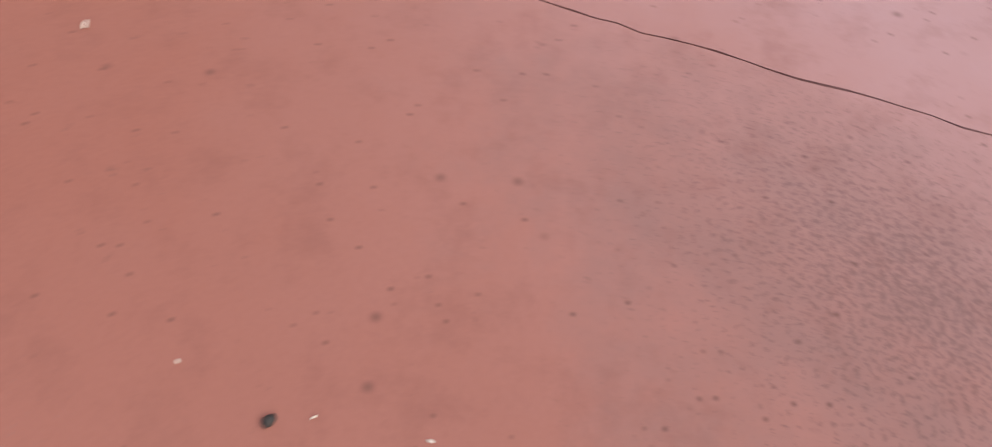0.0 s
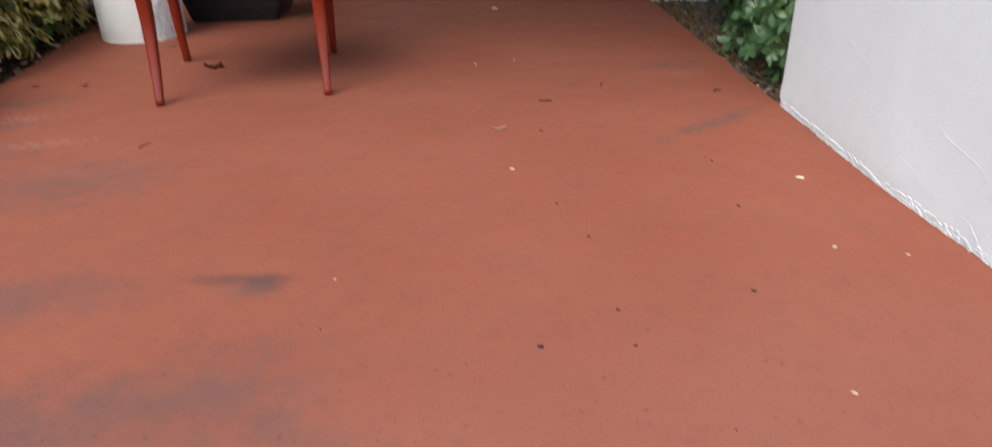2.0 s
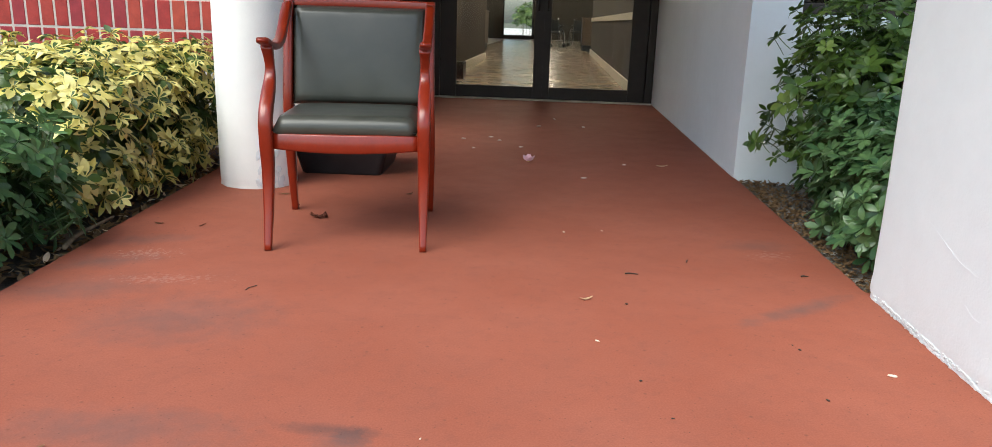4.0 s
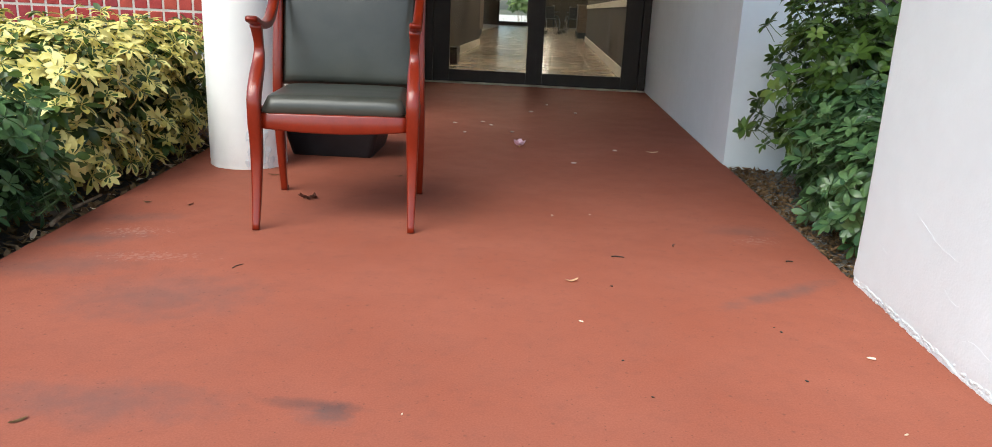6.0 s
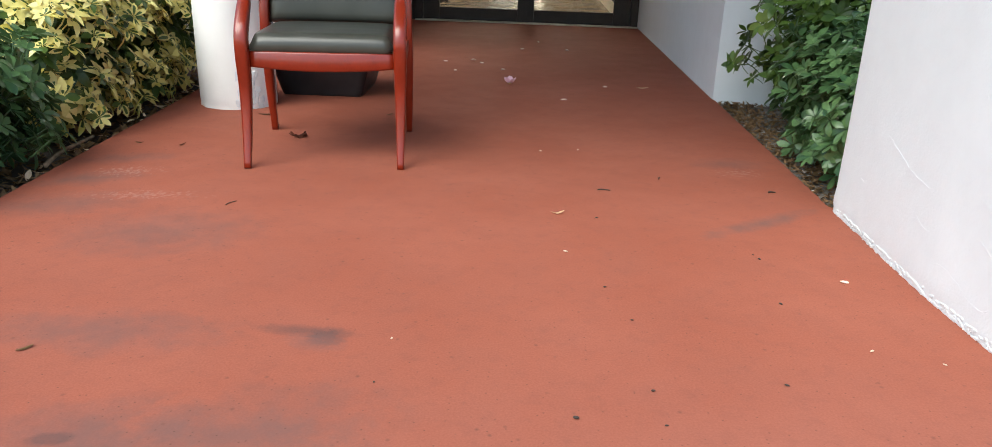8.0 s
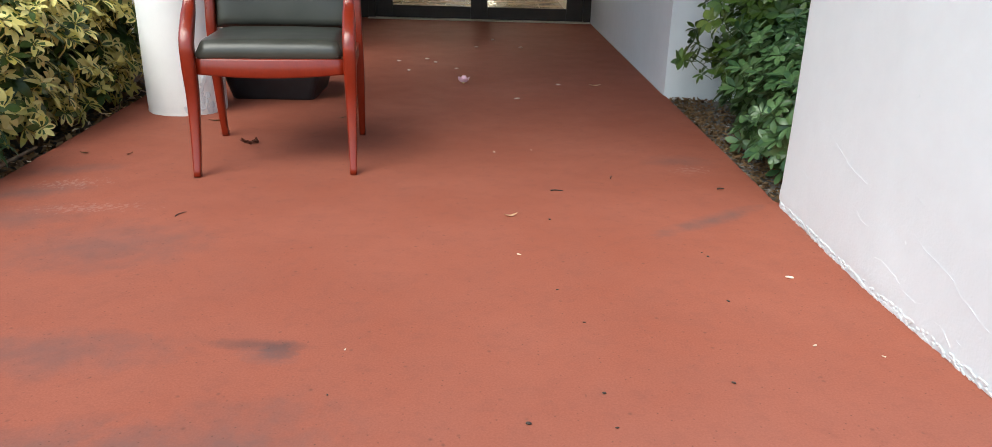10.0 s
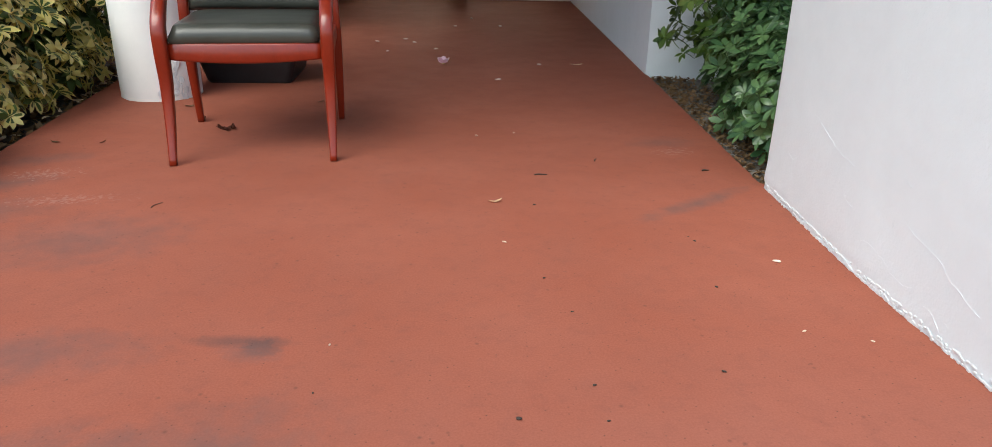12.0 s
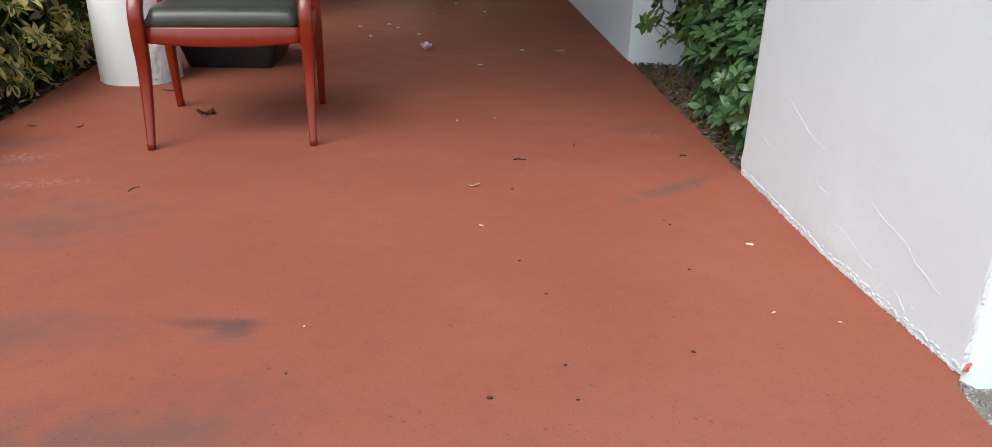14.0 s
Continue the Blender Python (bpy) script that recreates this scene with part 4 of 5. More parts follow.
def shrub(name, label, at, size, meshes, inner, n_part, n_fill, seed, scale=1.0, boxy=0.7, low=-0.75, stems=7, group="", lean=(0, 0, 0)):
    rnd = random.Random(seed)
    t = thing(name, label, "shrub", at, 0, group)
    a, b, c = size

    def spot(lo, hi):
        while True:
            u = Vector((rnd.gauss(0, 1), rnd.gauss(0, 1), rnd.gauss(0, 1))).normalized()
            if u.z > low:
                break
        p = Vector([math.copysign(abs(k) ** boxy, k) for k in u])
        p *= rnd.uniform(lo, hi) * (0.92 + 0.28 * noise.noise((u.x * 2.3 + seed, u.y * 2.3, u.z * 2.3)))
        q = Vector((p.x * a, p.y * b, c + p.z * c)) + Vector(lean) * max(0, p.z)
        q.z = max(q.z, 0.05)
        d = (u * Vector((1, 1, 0.8)) + Vector((0, 0, 0.75)) + Vector((rnd.gauss(0, 0.3), rnd.gauss(0, 0.3), rnd.gauss(0, 0.2)))).normalized()
        m = Matrix.Translation(q) @ d.to_track_quat("Z", "Y").to_matrix().to_4x4() @ Matrix.Rotation(rnd.uniform(0, 6.28), 4, "Z")
        return m @ Matrix.Scale(scale * rnd.uniform(0.7, 1.2), 4)
    for k in range(n_part):
        o = new("leaf_whorl", meshes[k % len(meshes)])
        o.parent = t
        o.matrix_basis = spot(0.9, 1.08)
    # the foliage inside
    cache = [([v.co.copy() for v in me.vertices], [tuple(p.vertices) for p in me.polygons], [p.material_index for p in me.polygons]) for me in inner]
    vs, fs, mi = [], [], []
    for k in range(n_fill):
        co, po, ma = cache[k % len(cache)]
        m = spot(0.4, 0.92)
        o = len(vs)
        vs += [tuple(m @ v) for v in co]
        fs += [tuple(o + i for i in p) for p in po]
        mi += ma
    me = bpy.data.meshes.new("foliage")
    me.from_pydata(vs, [], fs)
    for mm in inner[0].materials:
        me.materials.append(mm)
    me.polygons.foreach_set("material_index", mi)
    me.polygons.foreach_set("use_smooth", [True] * len(fs))
    f = new("foliage", me)
    f.parent = t
    f["kind"] = "stuff"
    for k in range(stems):
        an = rnd.uniform(0, 6.28)
        r = rnd.uniform(0.1, 0.75)
        e = Vector((a * r * math.cos(an), b * r * math.sin(an), c * rnd.uniform(1.0, 1.7)))
        f0 = Vector((e.x * 0.45, e.y * 0.45, -0.07))
        pts = curve_pts([f0, f0.lerp(e, 0.35) + Vector((rnd.gauss(0, 0.03), rnd.gauss(0, 0.03), 0)), f0.lerp(e, 0.7) + Vector((rnd.gauss(0, 0.03), rnd.gauss(0, 0.03), 0)), e], 10)
        part("stem", sweep(bmesh.new(), pts, [0.011 - 0.0008 * i for i in range(10)], 6, 1.0), M_STEM, t, "", True)
    return t


VARI = [whorl_mesh("variegated_whorl", [M_YELLOW, M_GREENV], 8 - k % 2, 0.058, 0.0235, 0.25 + 0.1 * (k % 3), 10 + k, tip=0.9, pale=0.82) for k in range(8)]
# inner leaves all dark green: shade of the hedge's gaps put into their colour
VDARK = [whorl_mesh("dark_inner_whorl", [M_GREENV], 7, 0.062, 0.026, 0.35, 20 + k) for k in range(3)]
SCHEF = [whorl_mesh("green_whorl", [M_GREEN], 8 - k % 3, 0.072, 0.029, 0.12 + 0.12 * (k % 3), 30 + k, tip=1.0) for k in range(5)] + [whorl_mesh("young_whorl", [M_LIME], 7, 0.07, 0.03, 0.15, 40, tip=1.0)]
PITTO = [whorl_mesh("glossy_whorl", [M_BLUEGREEN], 9 - k % 3, 0.058, 0.024, 0.05 + 0.1 * (k % 3), 50 + k, tip=1.35) for k in range(6)]

V_LABEL = "yellow and green variegated schefflera hedge shrub"
for k, (x, y, z, a, b, c) in enumerate(((-2.09, 3.28, -0.02, 0.48, 0.38, 0.33), (-2.13, 3.72, -0.02, 0.52, 0.42, 0.34), (-2.19, 4.36, -0.02, 0.52, 0.45, 0.34), (-3.05, 3.0, 0.0, 0.5, 0.6, 0.34), (-3.1, 4.1, 0.0, 0.5, 0.65, 0.34), (-2.75, 2.35, 0.0, 0.45, 0.5, 0.33))):
    shrub("hedge_shrub", V_LABEL, (x, y, z), (a, b, c), VARI, VDARK, 295 if k < 3 else 150, 420 if k < 3 else 200, 100 + k, 1.25, 0.62, group="variegated hedge")
G_LABEL = "dark glossy green low shrub in the planting bed"
shrub("green_shrub", G_LABEL, (-1.93, 2.42, -0.02), (0.38, 0.48, 0.25), PITTO, PITTO, 290, 460, 201, 1.05, 0.65)
shrub("green_shrub", G_LABEL, (1.40, 3.42, -0.02), (0.30, 0.44, 0.28), PITTO, PITTO, 260, 420, 204, 1.02, 0.7)
shrub("green_shrub", G_LABEL, (1.375, 2.98, -0.02), (0.31, 0.36, 0.24), PITTO, PITTO, 290, 420, 202, 1.02, 0.7)
shrub("green_shrub", G_LABEL, (1.82, 1.75, -0.02), (0.34, 0.45, 0.28), PITTO, PITTO, 120, 200, 203, 1.0, 0.7)
shrub("schefflera_shrub", "tall green schefflera shrub with bare stems against the white wall", (1.62, 3.98, -0.02), (0.56, 0.48, 0.52), SCHEF, SCHEF[:5], 300, 620, 301, 0.96, 0.8, -0.85, 12)


# ---- gravel and litter ----
def scatter_stones(name, label, spots, seed, mat_list, smin, smax):
    rnd = random.Random(seed)
    base = bmesh.new()
    bmesh.ops.create_icosphere(base, subdivisions=1, radius=1)
    co = [v.co.copy() for v in base.verts]
    base.verts.index_update()
    fa = [tuple(v.index for v in f.verts) for f in base.faces]
    base.free()
    vs, fs = [], []
    for x, y, z in spots:
        s = rnd.uniform(smin, smax) * (1.7 if rnd.random() < 0.06 else 1.0)
        m = Matrix.LocRotScale((x, y, z + s * 0.2), Euler((rnd.uniform(-0.4, 0.4), rnd.uniform(-0.4, 0.4), rnd.uniform(0, 6.28))), (s * rnd.uniform(0.9, 1.5), s * rnd.uniform(0.7, 1.0), s * rnd.uniform(0.4, 0.65)))
        o = len(vs)
        vs += [tuple(m @ (c * rnd.uniform(0.8, 1.15))) for c in co]
        fs += [tuple(o + i for i in f) for f in fa]
    me = bpy.data.meshes.new(name)
    me.from_pydata(vs, [], fs)
    me.materials.append(mat_list)
    return tagged(new(name, me), label, "gravel", "", "stuff")


def gravel_mat():
    m, nodes, links, bsdf = base_mat("mixed_gravel")
    geo = nodes.new("ShaderNodeNewGeometry")
    col = ramp(nodes, links, geo.outputs["Random Per Island"], [(0.0, (0.06, 0.052, 0.045)), (0.55, (0.115, 0.098, 0.08)), (0.86, (0.21, 0.195, 0.175)), (1.0, (0.55, 0.53, 0.49))])
    n = noise_node(nodes, links, geo.outputs["Position"], 250.0, 3.0)
    links.new(blend(nodes, links, 0.35, col, ramp(nodes, links, n, [(0.3, (0.1, 0.09, 0.08)), (0.7, (0.5, 0.48, 0.45))])), bsdf.inputs["Base Color"])
    bsdf.inputs["Roughness"].default_value = 0.9
    bumped(nodes, links, bsdf, n, 0.4, 0.002)
    return m


M_GRAVEL = gravel_mat()


def in_bed(x, y):
    """Inside the east bed, near the walkway's curved end."""
    if y > 0.86:
        return x > 1.06
    edge = 0.46 + 0.4 * max(0.0, 1 - (x - 1.05) / 0.36) ** 2.1
    return x > 1.055 and y > edge + 0.012


rnd = random.Random(21)
spots = []
while len(spots) < 8500:
    x, y = 1.05 + abs(rnd.gauss(0, 0.42)), rnd.uniform(0.44, 1.45)
    if in_bed(x, y) and x < 2.4:
        spots.append((x, y, -0.018))
scatter_stones("gravel", "grey and white gravel in the bed beside the walkway", spots, 22, M_GRAVEL, 0.0025, 0.0075)
spots = [(1.065 + abs(rnd.gauss(0, 0.22)), rnd.uniform(2.62, 4.52), -0.02) for k in range(1500)]
scatter_stones("gravel", "grey gravel under the shrubs beside the walkway", spots, 23, M_GRAVEL, 0.004, 0.011)


def litter(name, label, spots, seed, mat, size=0.022):
    rnd = random.Random(seed)
    vs, fs = [], []
    for x, y, z in spots:
        s = size * rnd.uniform(0.6, 1.5)
        m = Matrix.Translation((x, y, z + rnd.uniform(0.003, 0.018))) @ Euler((rnd.gauss(0, 0.35), rnd.gauss(0, 0.35), rnd.uniform(0, 6.28))).to_matrix().to_4x4()
        o = len(vs)
        curl = rnd.uniform(-0.4, 0.6)
        for i in range(5):
            u = i / 4
            w = s * 0.42 * math.sin(math.pi * (0.06 + 0.9 * u))
            for q in (-1, 0, 1):
                vs.append(tuple(m @ Vector((s * (2 * u - 1), q * w, s * curl * (2 * u - 1) ** 2 + 0.3 * w * abs(q)))))
        for i in range(4):
            for j in range(2):
                fs.append((o + 3 * i + j, o + 3 * i + 3 + j, o + 3 * i + 4 + j, o + 3 * i + 1 + j))
    me = bpy.data.meshes.new(name)
    me.from_pydata(vs, [], fs)
    me.materials.append(mat)
    return tagged(new(name, me), label, "leaf litter", "", "stuff")


litter("leaf_litter", "dry brown fallen leaves under the hedge", [(left_edge(y := rnd.uniform(1.6, 5.0)) - 0.02 - abs(rnd.gauss(0, 0.22)), y, -0.04) for k in range(700)], 5, M_LITTER)
litter("leaf_litter", "dry brown fallen leaves under the shrubs", [(1.07 + abs(rnd.gauss(0, 0.16)), rnd.uniform(2.62, 4.5), -0.018) for k in range(1500)], 6, M_LITTER, 0.013)
litter("leaf_litter", "pale dry fallen leaves along the bed edge", [(left_edge(y := rnd.uniform(2.0, 4.4)) - 0.03 - abs(rnd.gauss(0, 0.05)), y, -0.03) for k in range(26)], 7, M_DRYPALE, 0.022)


# ---- small things on the walkway ----
def small_leaf(label, x, y, size, turn, mat, curl=0.35, name="fallen_leaf"):
    bm = bmesh.new()
    rows = []
    for i in range(8):
        u = i / 7
        w = size * 0.34 * math.sin(math.pi * (0.05 + 0.9 * u)) ** 0.8
        rows.append([bm.verts.new((size * (2 * u - 1), q * w, 0.0015 + size * curl * (abs(2 * u - 1) ** 2) * 0.6 + 0.5 * w * abs(q) * curl + 0.06 * size * (1 + noise.noise((u * 4, q, x * 9))))) for q in (-1, -0.5, 0, 0.5, 1)])
    for a, b in zip(rows, rows[1:]):
        for j in range(4):
            bm.faces.new((a[j], b[j], b[j + 1], a[j + 1])).smooth = True
    low = min(v.co.z for v in bm.verts)
    r = bmesh.ops.solidify(bm, geom=bm.faces[:], thickness=0.0008)
    o = part(name, bm, mat)
    o.matrix_world = pose(x, y, 0.0012 - low, 0, 0, turn)
    return tagged(o, label, "leaf", "debris on the walkway")


small_leaf("curled yellow dry leaf lying on the walkway", 0.17, 2.44, 0.022, 20, M_DRYPALE, 0.7)
small_leaf("pale brown leaf lying on the walkway", 0.69, 4.79, 0.035, 10, M_DRYPALE, 0.4)
small_leaf("dark brown curled leaf under the armchair", -0.89, 3.24, 0.035, 30, M_BROWNLEAF, 0.9)
small_leaf("dark brown curled leaf under the armchair", -0.86, 3.25, 0.028, 110, M_BROWNLEAF, 1.0)
small_leaf("dark brown curled leaf under the armchair", -0.91, 3.26, 0.026, -40, M_BROWNLEAF, 0.8)
small_leaf("dark brown curled leaf under the armchair", -0.875, 3.225, 0.02, 75, M_BROWNLEAF, 0.9)
small_leaf("brown leaf beside the chair leg", -1.03, 3.38, 0.028, 70, M_BROWNLEAF, 0.6)
small_leaf("brown leaf scrap near the hedge", -1.45, 3.03, 0.018, 0, M_LITTER, 0.5)
small_leaf("brown leaf scrap near the hedge", -1.28, 3.03, 0.016, 60, M_BROWNLEAF, 0.6)
small_leaf("yellowish pointed leaf on the walkway", -0.88, 1.46, 0.017, 55, M_LITTER, 0.3)
small_leaf("pale folded dry leaf on the walkway", 0.409, 0.768, 0.014, 35, M_DRYPALE, 0.35)
small_leaf("pale folded dry leaf on the walkway", 0.419, 0.784, 0.008, 95, M_DRYPALE, 0.4)
small_leaf("small tan leaf scrap on the walkway", 0.871, 0.998, 0.010, 0, M_DRYPALE, 0.8)
small_leaf("tan curled twisted leaf on the walkway", 0.894, 0.67, 0.016, -12, M_DRYPALE, 0.9)
small_leaf("pale leaf scrap by the column", -1.16, 3.63, 0.03, 20, M_LITTER, 0.4)
small_leaf("pale leaf scrap by the column", -0.61, 3.75, 0.02, 40, M_LITTER, 0.4)


def bit(name, label, category, x, y, sx, sy, sz, turn, mat, seed):
    bm = bmesh.new()
    bmesh.ops.create_icosphere(bm, subdivisions=2, radius=1, matrix=Matrix.Diagonal((sx, sy, sz, 1)))
    for v in bm.verts:
        v.co *= 1 + 0.35 * noise.noise(v.co * (1.6 / sx) + Vector((seed, 0, 0)))
    low = min(v.co.z for v in bm.verts)
    o = part(name, bm, mat, None, "", True)
    o.matrix_world = pose(x, y, 0.0008 - low, 0, 0, turn)
    return tagged(o, label, category, "debris on the walkway")


rnd = random.Random(77)
for x, y in ((-0.57, 5.55), (-0.39, 5.68), (-0.32, 5.54), (-0.16, 5.28), (-0.46, 5.17), (-0.07, 6.38), (0.05, 6.88), (0.28, 6.42), (0.47, 4.78), (0.22, 4.32)):
    bit("petal", "small pale pinkish petal on the walkway", "petal", x, y, rnd.uniform(0.011, 0.018), rnd.uniform(0.006, 0.010), 0.004, rnd.uniform(-40, 40), M_PETAL, x * 9)
for k, (x, y) in enumerate(((0.26, 3.25), (0.11, 3.2), (0.19, 2.13), (-0.18, 1.59), (0.95, 1.62), (0.82, 1.66), (0.65, 1.2), (0.485, 0.75), (0.61, 0.80), (0.61, 0.65), (0.67, 0.56), (0.77, 0.39), (0.74, 0.3), (0.73, 0.23))):
    s = rnd.uniform(0.0025, 0.0042) if y > 1 else rnd.uniform(0.0008, 0.0014)
    bit("pale_chip", "tiny pale chip on the red floor", "chip", x, y, s * 1.7, s * 0.7, s * 0.5, rnd.uniform(0, 180), M_CHIP, k)
bit("pale_chip", "white sliver on the red floor near the pillar", "chip", 0.89, 2.02, 0.012, 0.004, 0.003, -20, M_CHIP, 50)
bit("pale_chip", "pale sliver of wood on the red floor", "chip", 1.07, 0.56, 0.006, 0.0013, 0.0013, 10, M_CHIP, 51)
for k, (x, y) in enumerate(((0.29, 2.42), (0.28, 1.91), (0.33, 1.74), (0.7, 2.18), (0.69, 1.87), (-0.18, 1.42), (0.34, 1.45), (0.35, 1.34), (0.6, 1.5), (0.71, 2.15), (0.809, 1.085), (0.7, 1.07), (0.168, 1.061), (0.45, 1.13), (0.39, 1.05), (0.694, 0.915), (0.50, 0.585))):
    s = rnd.uniform(0.0022, 0.0038) if y > 1.2 else rnd.uniform(0.0015, 0.0025)
    bit("seed", "tiny dark seed on the red floor", "seed", x, y, s * 1.3, s * 0.8, s * 0.5, rnd.uniform(0, 180), M_SEED, k)
bit("seed", "dark oval seed on the red floor", "seed", 0.193, 1.344, 0.0058, 0.0034, 0.0026, -30, M_SEED, 60)
bit("seed", "round dark pellet on the faded floor", "seed", 0.735, 0.325, 0.0045, 0.0035, 0.003, -40, M_SEED, 61)
bit("seed", "brown seed husk on the red floor", "seed", 0.50, 0.822, 0.006, 0.0035, 0.0025, 20, M_SEED, 63)
bit("blue_scrap", "small blue scrap on the red floor", "scrap", 0.518, 0.801, 0.006, 0.004, 0.002, -20, M_BLUE, 62)


def twig(label, x, y, turn, length, mat, thick=0.0022, bend=0.1):
    pts = curve_pts([(-length / 2, 0, thick), (-length * 0.15, length * bend, thick * 1.3), (length * 0.2, length * bend * 0.6, thick), (length / 2, -length * bend * 0.4, thick * 1.2)], 9)
    o = part("twig", sweep(bmesh.new(), pts, [thick * (1 - 0.05 * i) for i in range(9)], 6, 1.0, (0, 0, 1)), mat, None, "", True)
    o.matrix_world = pose(x, y, 0.0006, 0, 0, turn)
    return tagged(o, label, "twig", "debris on the walkway")


twig("short dark twig on the red floor", 0.33, 2.71, 0, 0.042, M_SEED, 0.0025)
twig("short dark twig on the red floor", 0.54, 2.89, 75, 0.03, M_SEED, 0.002)
twig("thin dark twig on the red floor", -0.83, 2.38, 70, 0.045, M_SEED, 0.0016)
twig("short brown twig on the red floor", 0.91, 2.78, 10, 0.025, M_SEED, 0.003)
twig("thin pale twig on the red floor", 0.93, 1.16, -60, 0.03, M_DRYPALE, 0.0013)
twig("long bare stick along the bed edge", -1.62, 2.85, 100, 0.42, M_STEM, 0.009, 0.04)

fl = thing("pink_flower", "fallen pink flower lying on the walkway", "flower", (-0.09, 4.75, 0.004), 15, "debris on the walkway")
for k in range(5):
    bm = bmesh.new()
    rows = []
    for i in range(6):
        u = i / 5
        w = 0.017 * math.sin(math.pi * (0.1 + 0.8 * u))
        rows.append([bm.verts.new((0.036 * u, q * w * 1.2, 0.004 + 0.026 * u * u + 0.006 * abs(q) * u)) for q in (-1, 0, 1)])
    for a, b in zip(rows, rows[1:]):
        for j in range(2):
            bm.faces.new((a[j], b[j], b[j + 1], a[j + 1])).smooth = True
    o = part("petal", bm, M_PINK, fl)
    o.matrix_basis = pose(0, 0, 0, 0, -12 * (k % 2), 72 * k)
part("flower_heart", lathe(bmesh.new(), [(0.002, -0.003), (0.007, 0.002), (0.005, 0.012), (0.001, 0.016)], 10), M_YELLOW, fl)


# ---- small things in the gravel bed ----
def weed(x, y, label, mesh_list, n, scale, seed):
    rnd = random.Random(seed)
    t = thing("weed", label, "weed", (x, y, -0.02), 0)
    for k in range(n):
        o = new("leaf_whorl", mesh_list[k % len(mesh_list)])
        o.parent = t
        o.matrix_basis = pose(rnd.gauss(0, 0.014), rnd.gauss(0, 0.014), 0.03 + rnd.uniform(0, 0.02), rnd.gauss(0, 20), rnd.gauss(0, 20), rnd.uniform(0, 360)) @ Matrix.Scale(scale * rnd.uniform(0.8, 1.2), 4)
    return t


WEED = [whorl_mesh("weed_whorl", [M_WEED], 5, 0.026, 0.02, 0.2, 70 + k, tip=1.2) for k in range(3)]
weed(1.13, 1.03, "small bright green weed growing in the gravel", WEED, 4, 0.7, 1)
weed(1.075, 1.1, "tiny yellow-green weed at the walkway edge", WEED, 2, 0.6, 2)
weed(1.20, 0.60, "tiny green weed at the walkway edge", WEED, 2, 0.5, 3)
rk = bmesh.new()
bmesh.ops.create_icosphere(rk, subdivisions=3, radius=1, matrix=Matrix.Diagonal((0.06, 0.05, 0.035, 1)))
roughen(rk, 0.014, 18)
M_TANROCK = surface("tan_rock", (0.32, 0.24, 0.15), (0.5, 0.40, 0.27), 25, 160, 0.9, 0.05, 0.6, 0.004)
o = tagged(part("rock", rk, M_TANROCK, None, "", True), "tan rock lying in the gravel bed", "rock")
o.matrix_world = pose(1.45, 1.50, 0.0, 0, 0, 20)
for k, (x, y, s) in enumerate(((1.11, 0.94, 0.007), (1.31, 0.86, 0.0065), (1.30, 0.75, 0.012), (1.19, 0.60, 0.009), (1.25, 0.70, 0.007), (1.16, 0.78, 0.006))):
    bm = bmesh.new()
    bmesh.ops.create_icosphere(bm, subdivisions=2, radius=1, matrix=Matrix.Diagonal((s * 1.4, s, s * 0.6, 1)))
    roughen(bm, s * 0.35, 45)
    o = tagged(part("white_stone", bm, M_CHIP, None, "", True), "pale stone lying in the grey gravel", "stone", "pale stones")
    o.matrix_world = pose(x, y, -0.006, 0, 0, 37 * k)

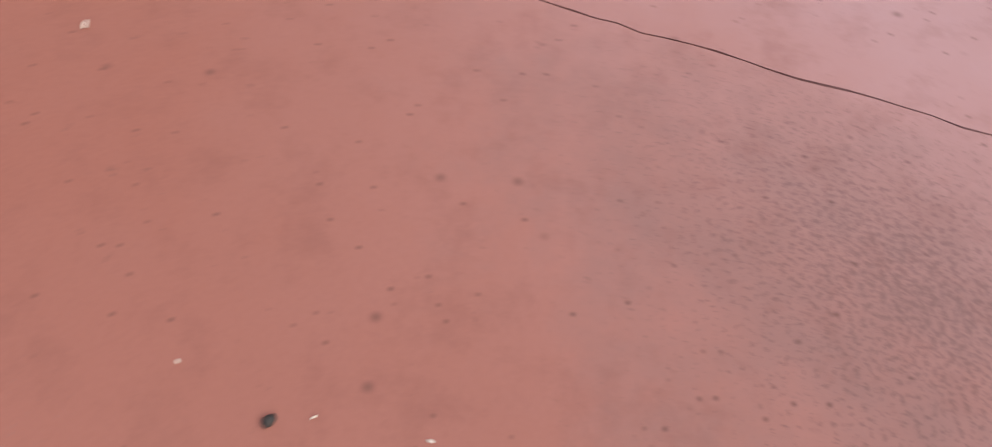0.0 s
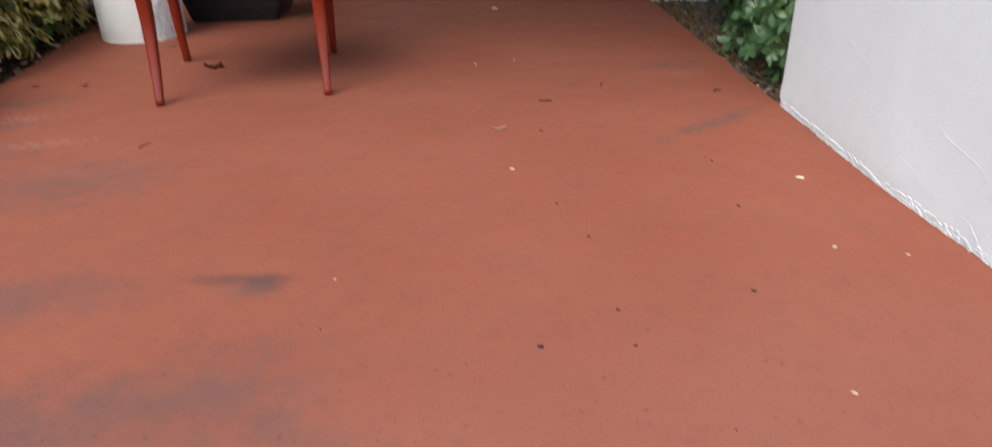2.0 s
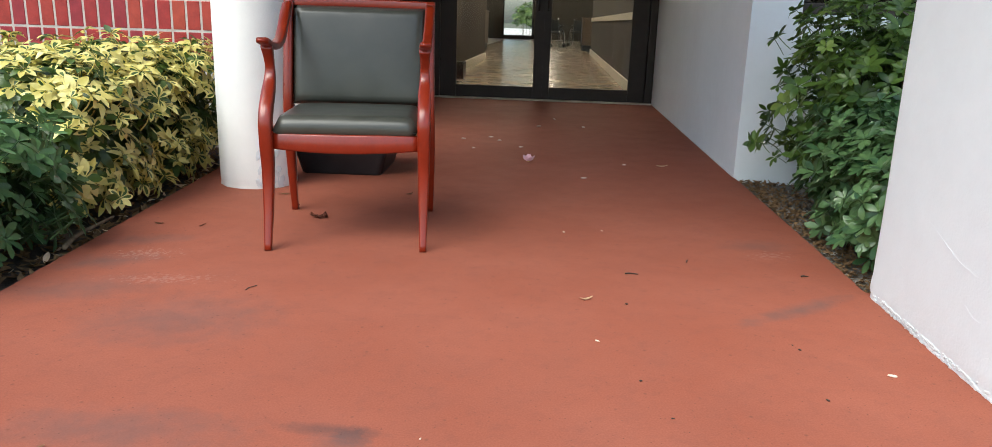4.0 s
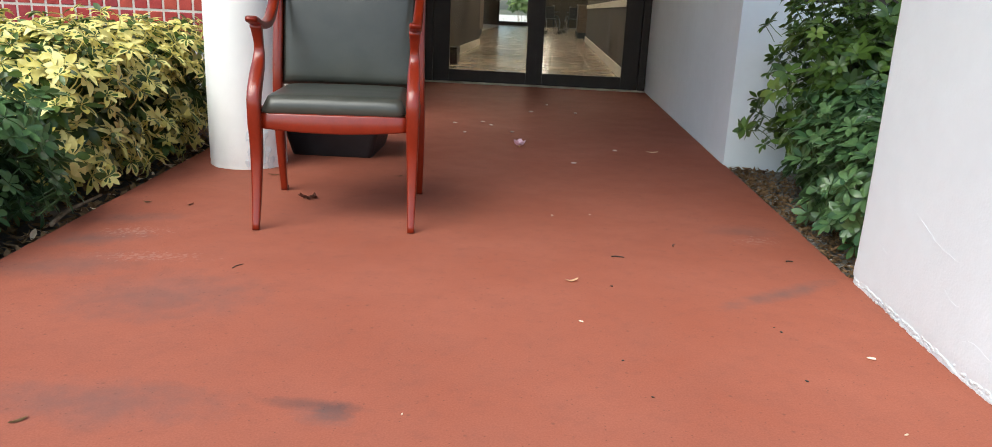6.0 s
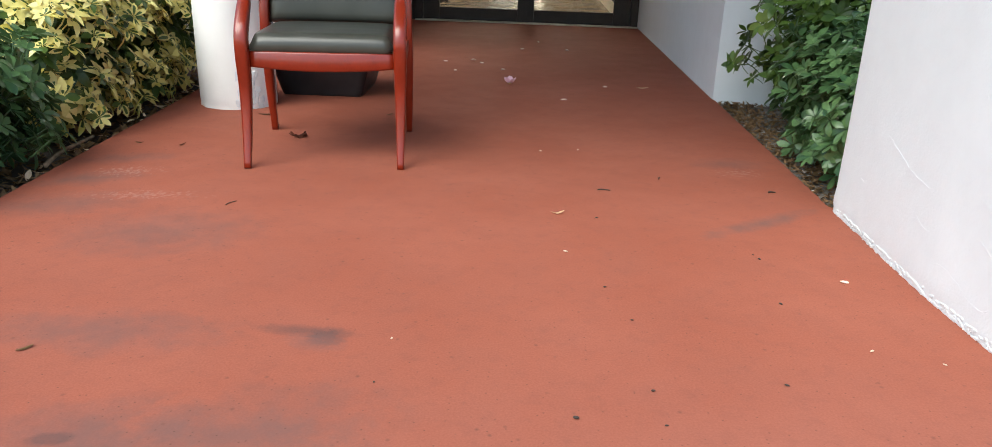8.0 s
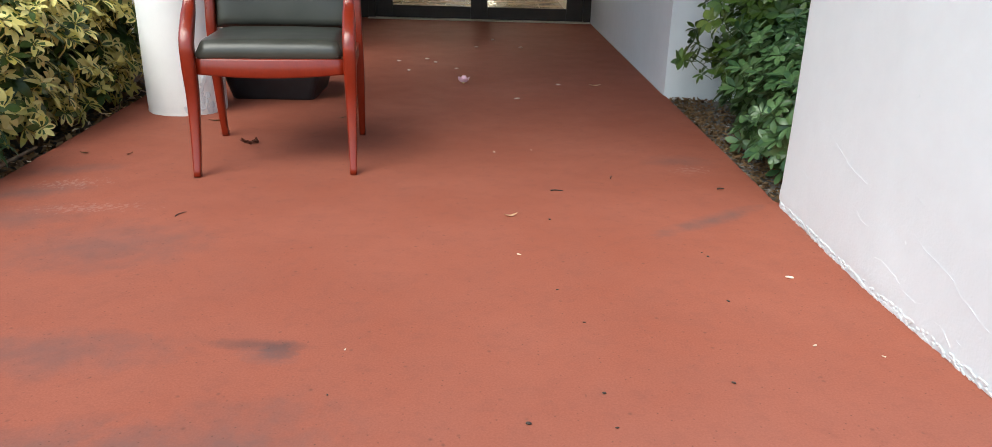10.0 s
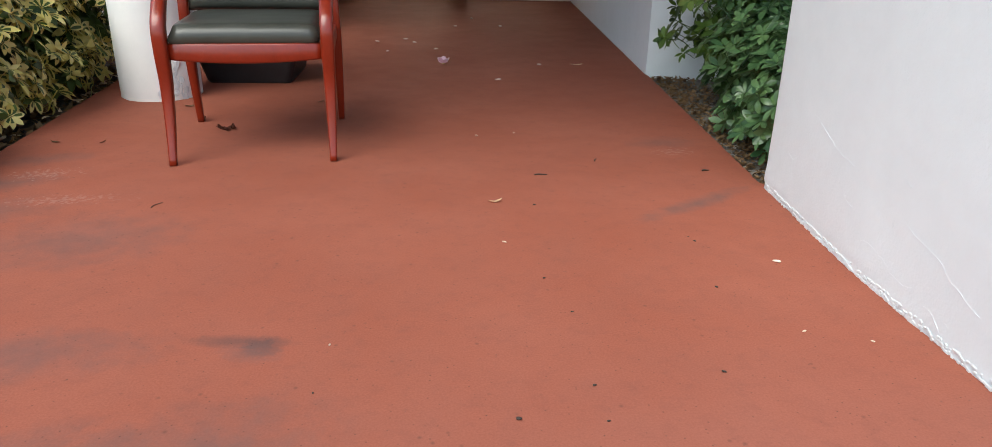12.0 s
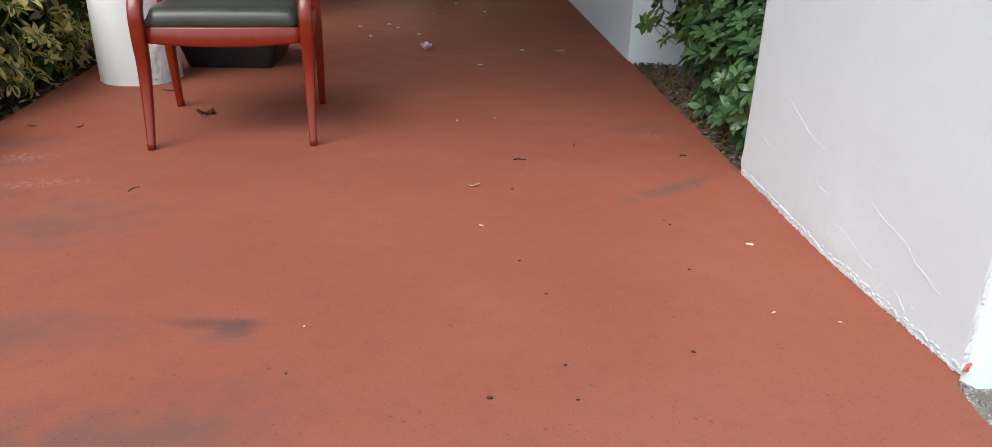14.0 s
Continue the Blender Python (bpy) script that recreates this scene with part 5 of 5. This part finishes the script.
pot = thing("plant_pot", "black plastic plant pot standing in the gravel", "pot", (1.60, 0.72, -0.02))
part("pot_body", lathe(bmesh.new(), [(0.12, 0.0), (0.125, 0.01), (0.155, 0.24), (0.165, 0.242), (0.165, 0.27), (0.15, 0.27), (0.145, 0.22)], 40), M_TUB, pot, "", True)
sp = thing("sprinkler_head", "black round sprinkler head with a metal ring", "sprinkler", (1.375, 0.715, -0.02))
part("collar", lathe(bmesh.new(), [(0.028, 0.0), (0.03, 0.012), (0.026, 0.02), (0.018, 0.021)], 28), M_TUB, sp, "", True)
part("metal_ring", sweep(bmesh.new(), [(0.014 * math.cos(2 * math.pi * k / 20), 0.014 * math.sin(2 * math.pi * k / 20), 0.022) for k in range(21)], [0.0025] * 21, 6, 1.0, (0, 0, 1)), M_CHROME, sp, "", True)
st = thing("cut_stub", "pale cut woody stub standing in the gravel", "stub", (1.405, 0.675, -0.02))
part("stub_stem", sweep(bmesh.new(), [(0, 0, 0), (0.004, 0.006, 0.03), (0.012, 0.016, 0.075), (0.014, 0.03, 0.12)], [0.012, 0.011, 0.014, 0.009], 10, 1.0), M_TANROCK, st, "", True)
part("side_shoot", sweep(bmesh.new(), [(0.010, 0.014, 0.06), (0.028, 0.008, 0.07), (0.04, 0.004, 0.068)], [0.008, 0.008, 0.005], 8, 1.0), M_TANROCK, st, "", True)

# ---- outside the far door ----
shrub("palm_shrub", "green leafy shrub outside the far hall door", (-1.7, 44.0, 0), (0.8, 0.8, 0.9), SCHEF, SCHEF, 60, 120, 401, 3.0, 0.9, -0.3)

# ---- bricks of the west wall ----
back = setting("wall_west_brick", boxed(-4.6, -1.62, 5.52, 5.74, -0.1, 2.7), M_MORTAR, "red glazed brick wall with pale joints behind the hedge", "wall")
bm = boxed(-0.0445, 0.0445, -0.012, 0.012, -0.0955, 0.0955, 0.003, 1)
brick_me = bpy.data.meshes.new("brick")
bm.to_mesh(brick_me)
bm.free()
brick_me.materials.append(M_BRICK)
for r in range(11):
    for c in range(28):
        b = new("brick", brick_me)
        b.parent = back
        b.matrix_basis = pose(-1.70 - 0.104 * c, 5.529, 0.355 + 0.207 * (r + 1), 0, 0, 0)

# ---- tiles of the hall floor ----
bm = boxed(-0.298, 0.298, -0.298, 0.298, -0.004, 0.0, 0.001, 1)
tile_me = bpy.data.meshes.new("floor_tile")
bm.to_mesh(tile_me)
bm.free()
tile_me.materials.append(M_TILE)
for r in range(48):
    for c in range(6):
        o = new("floor_tile", tile_me)
        o.parent = hall
        o.matrix_basis = pose(-2.1 + 0.6 * c, 8.97 + 0.6 * r, 0.001)
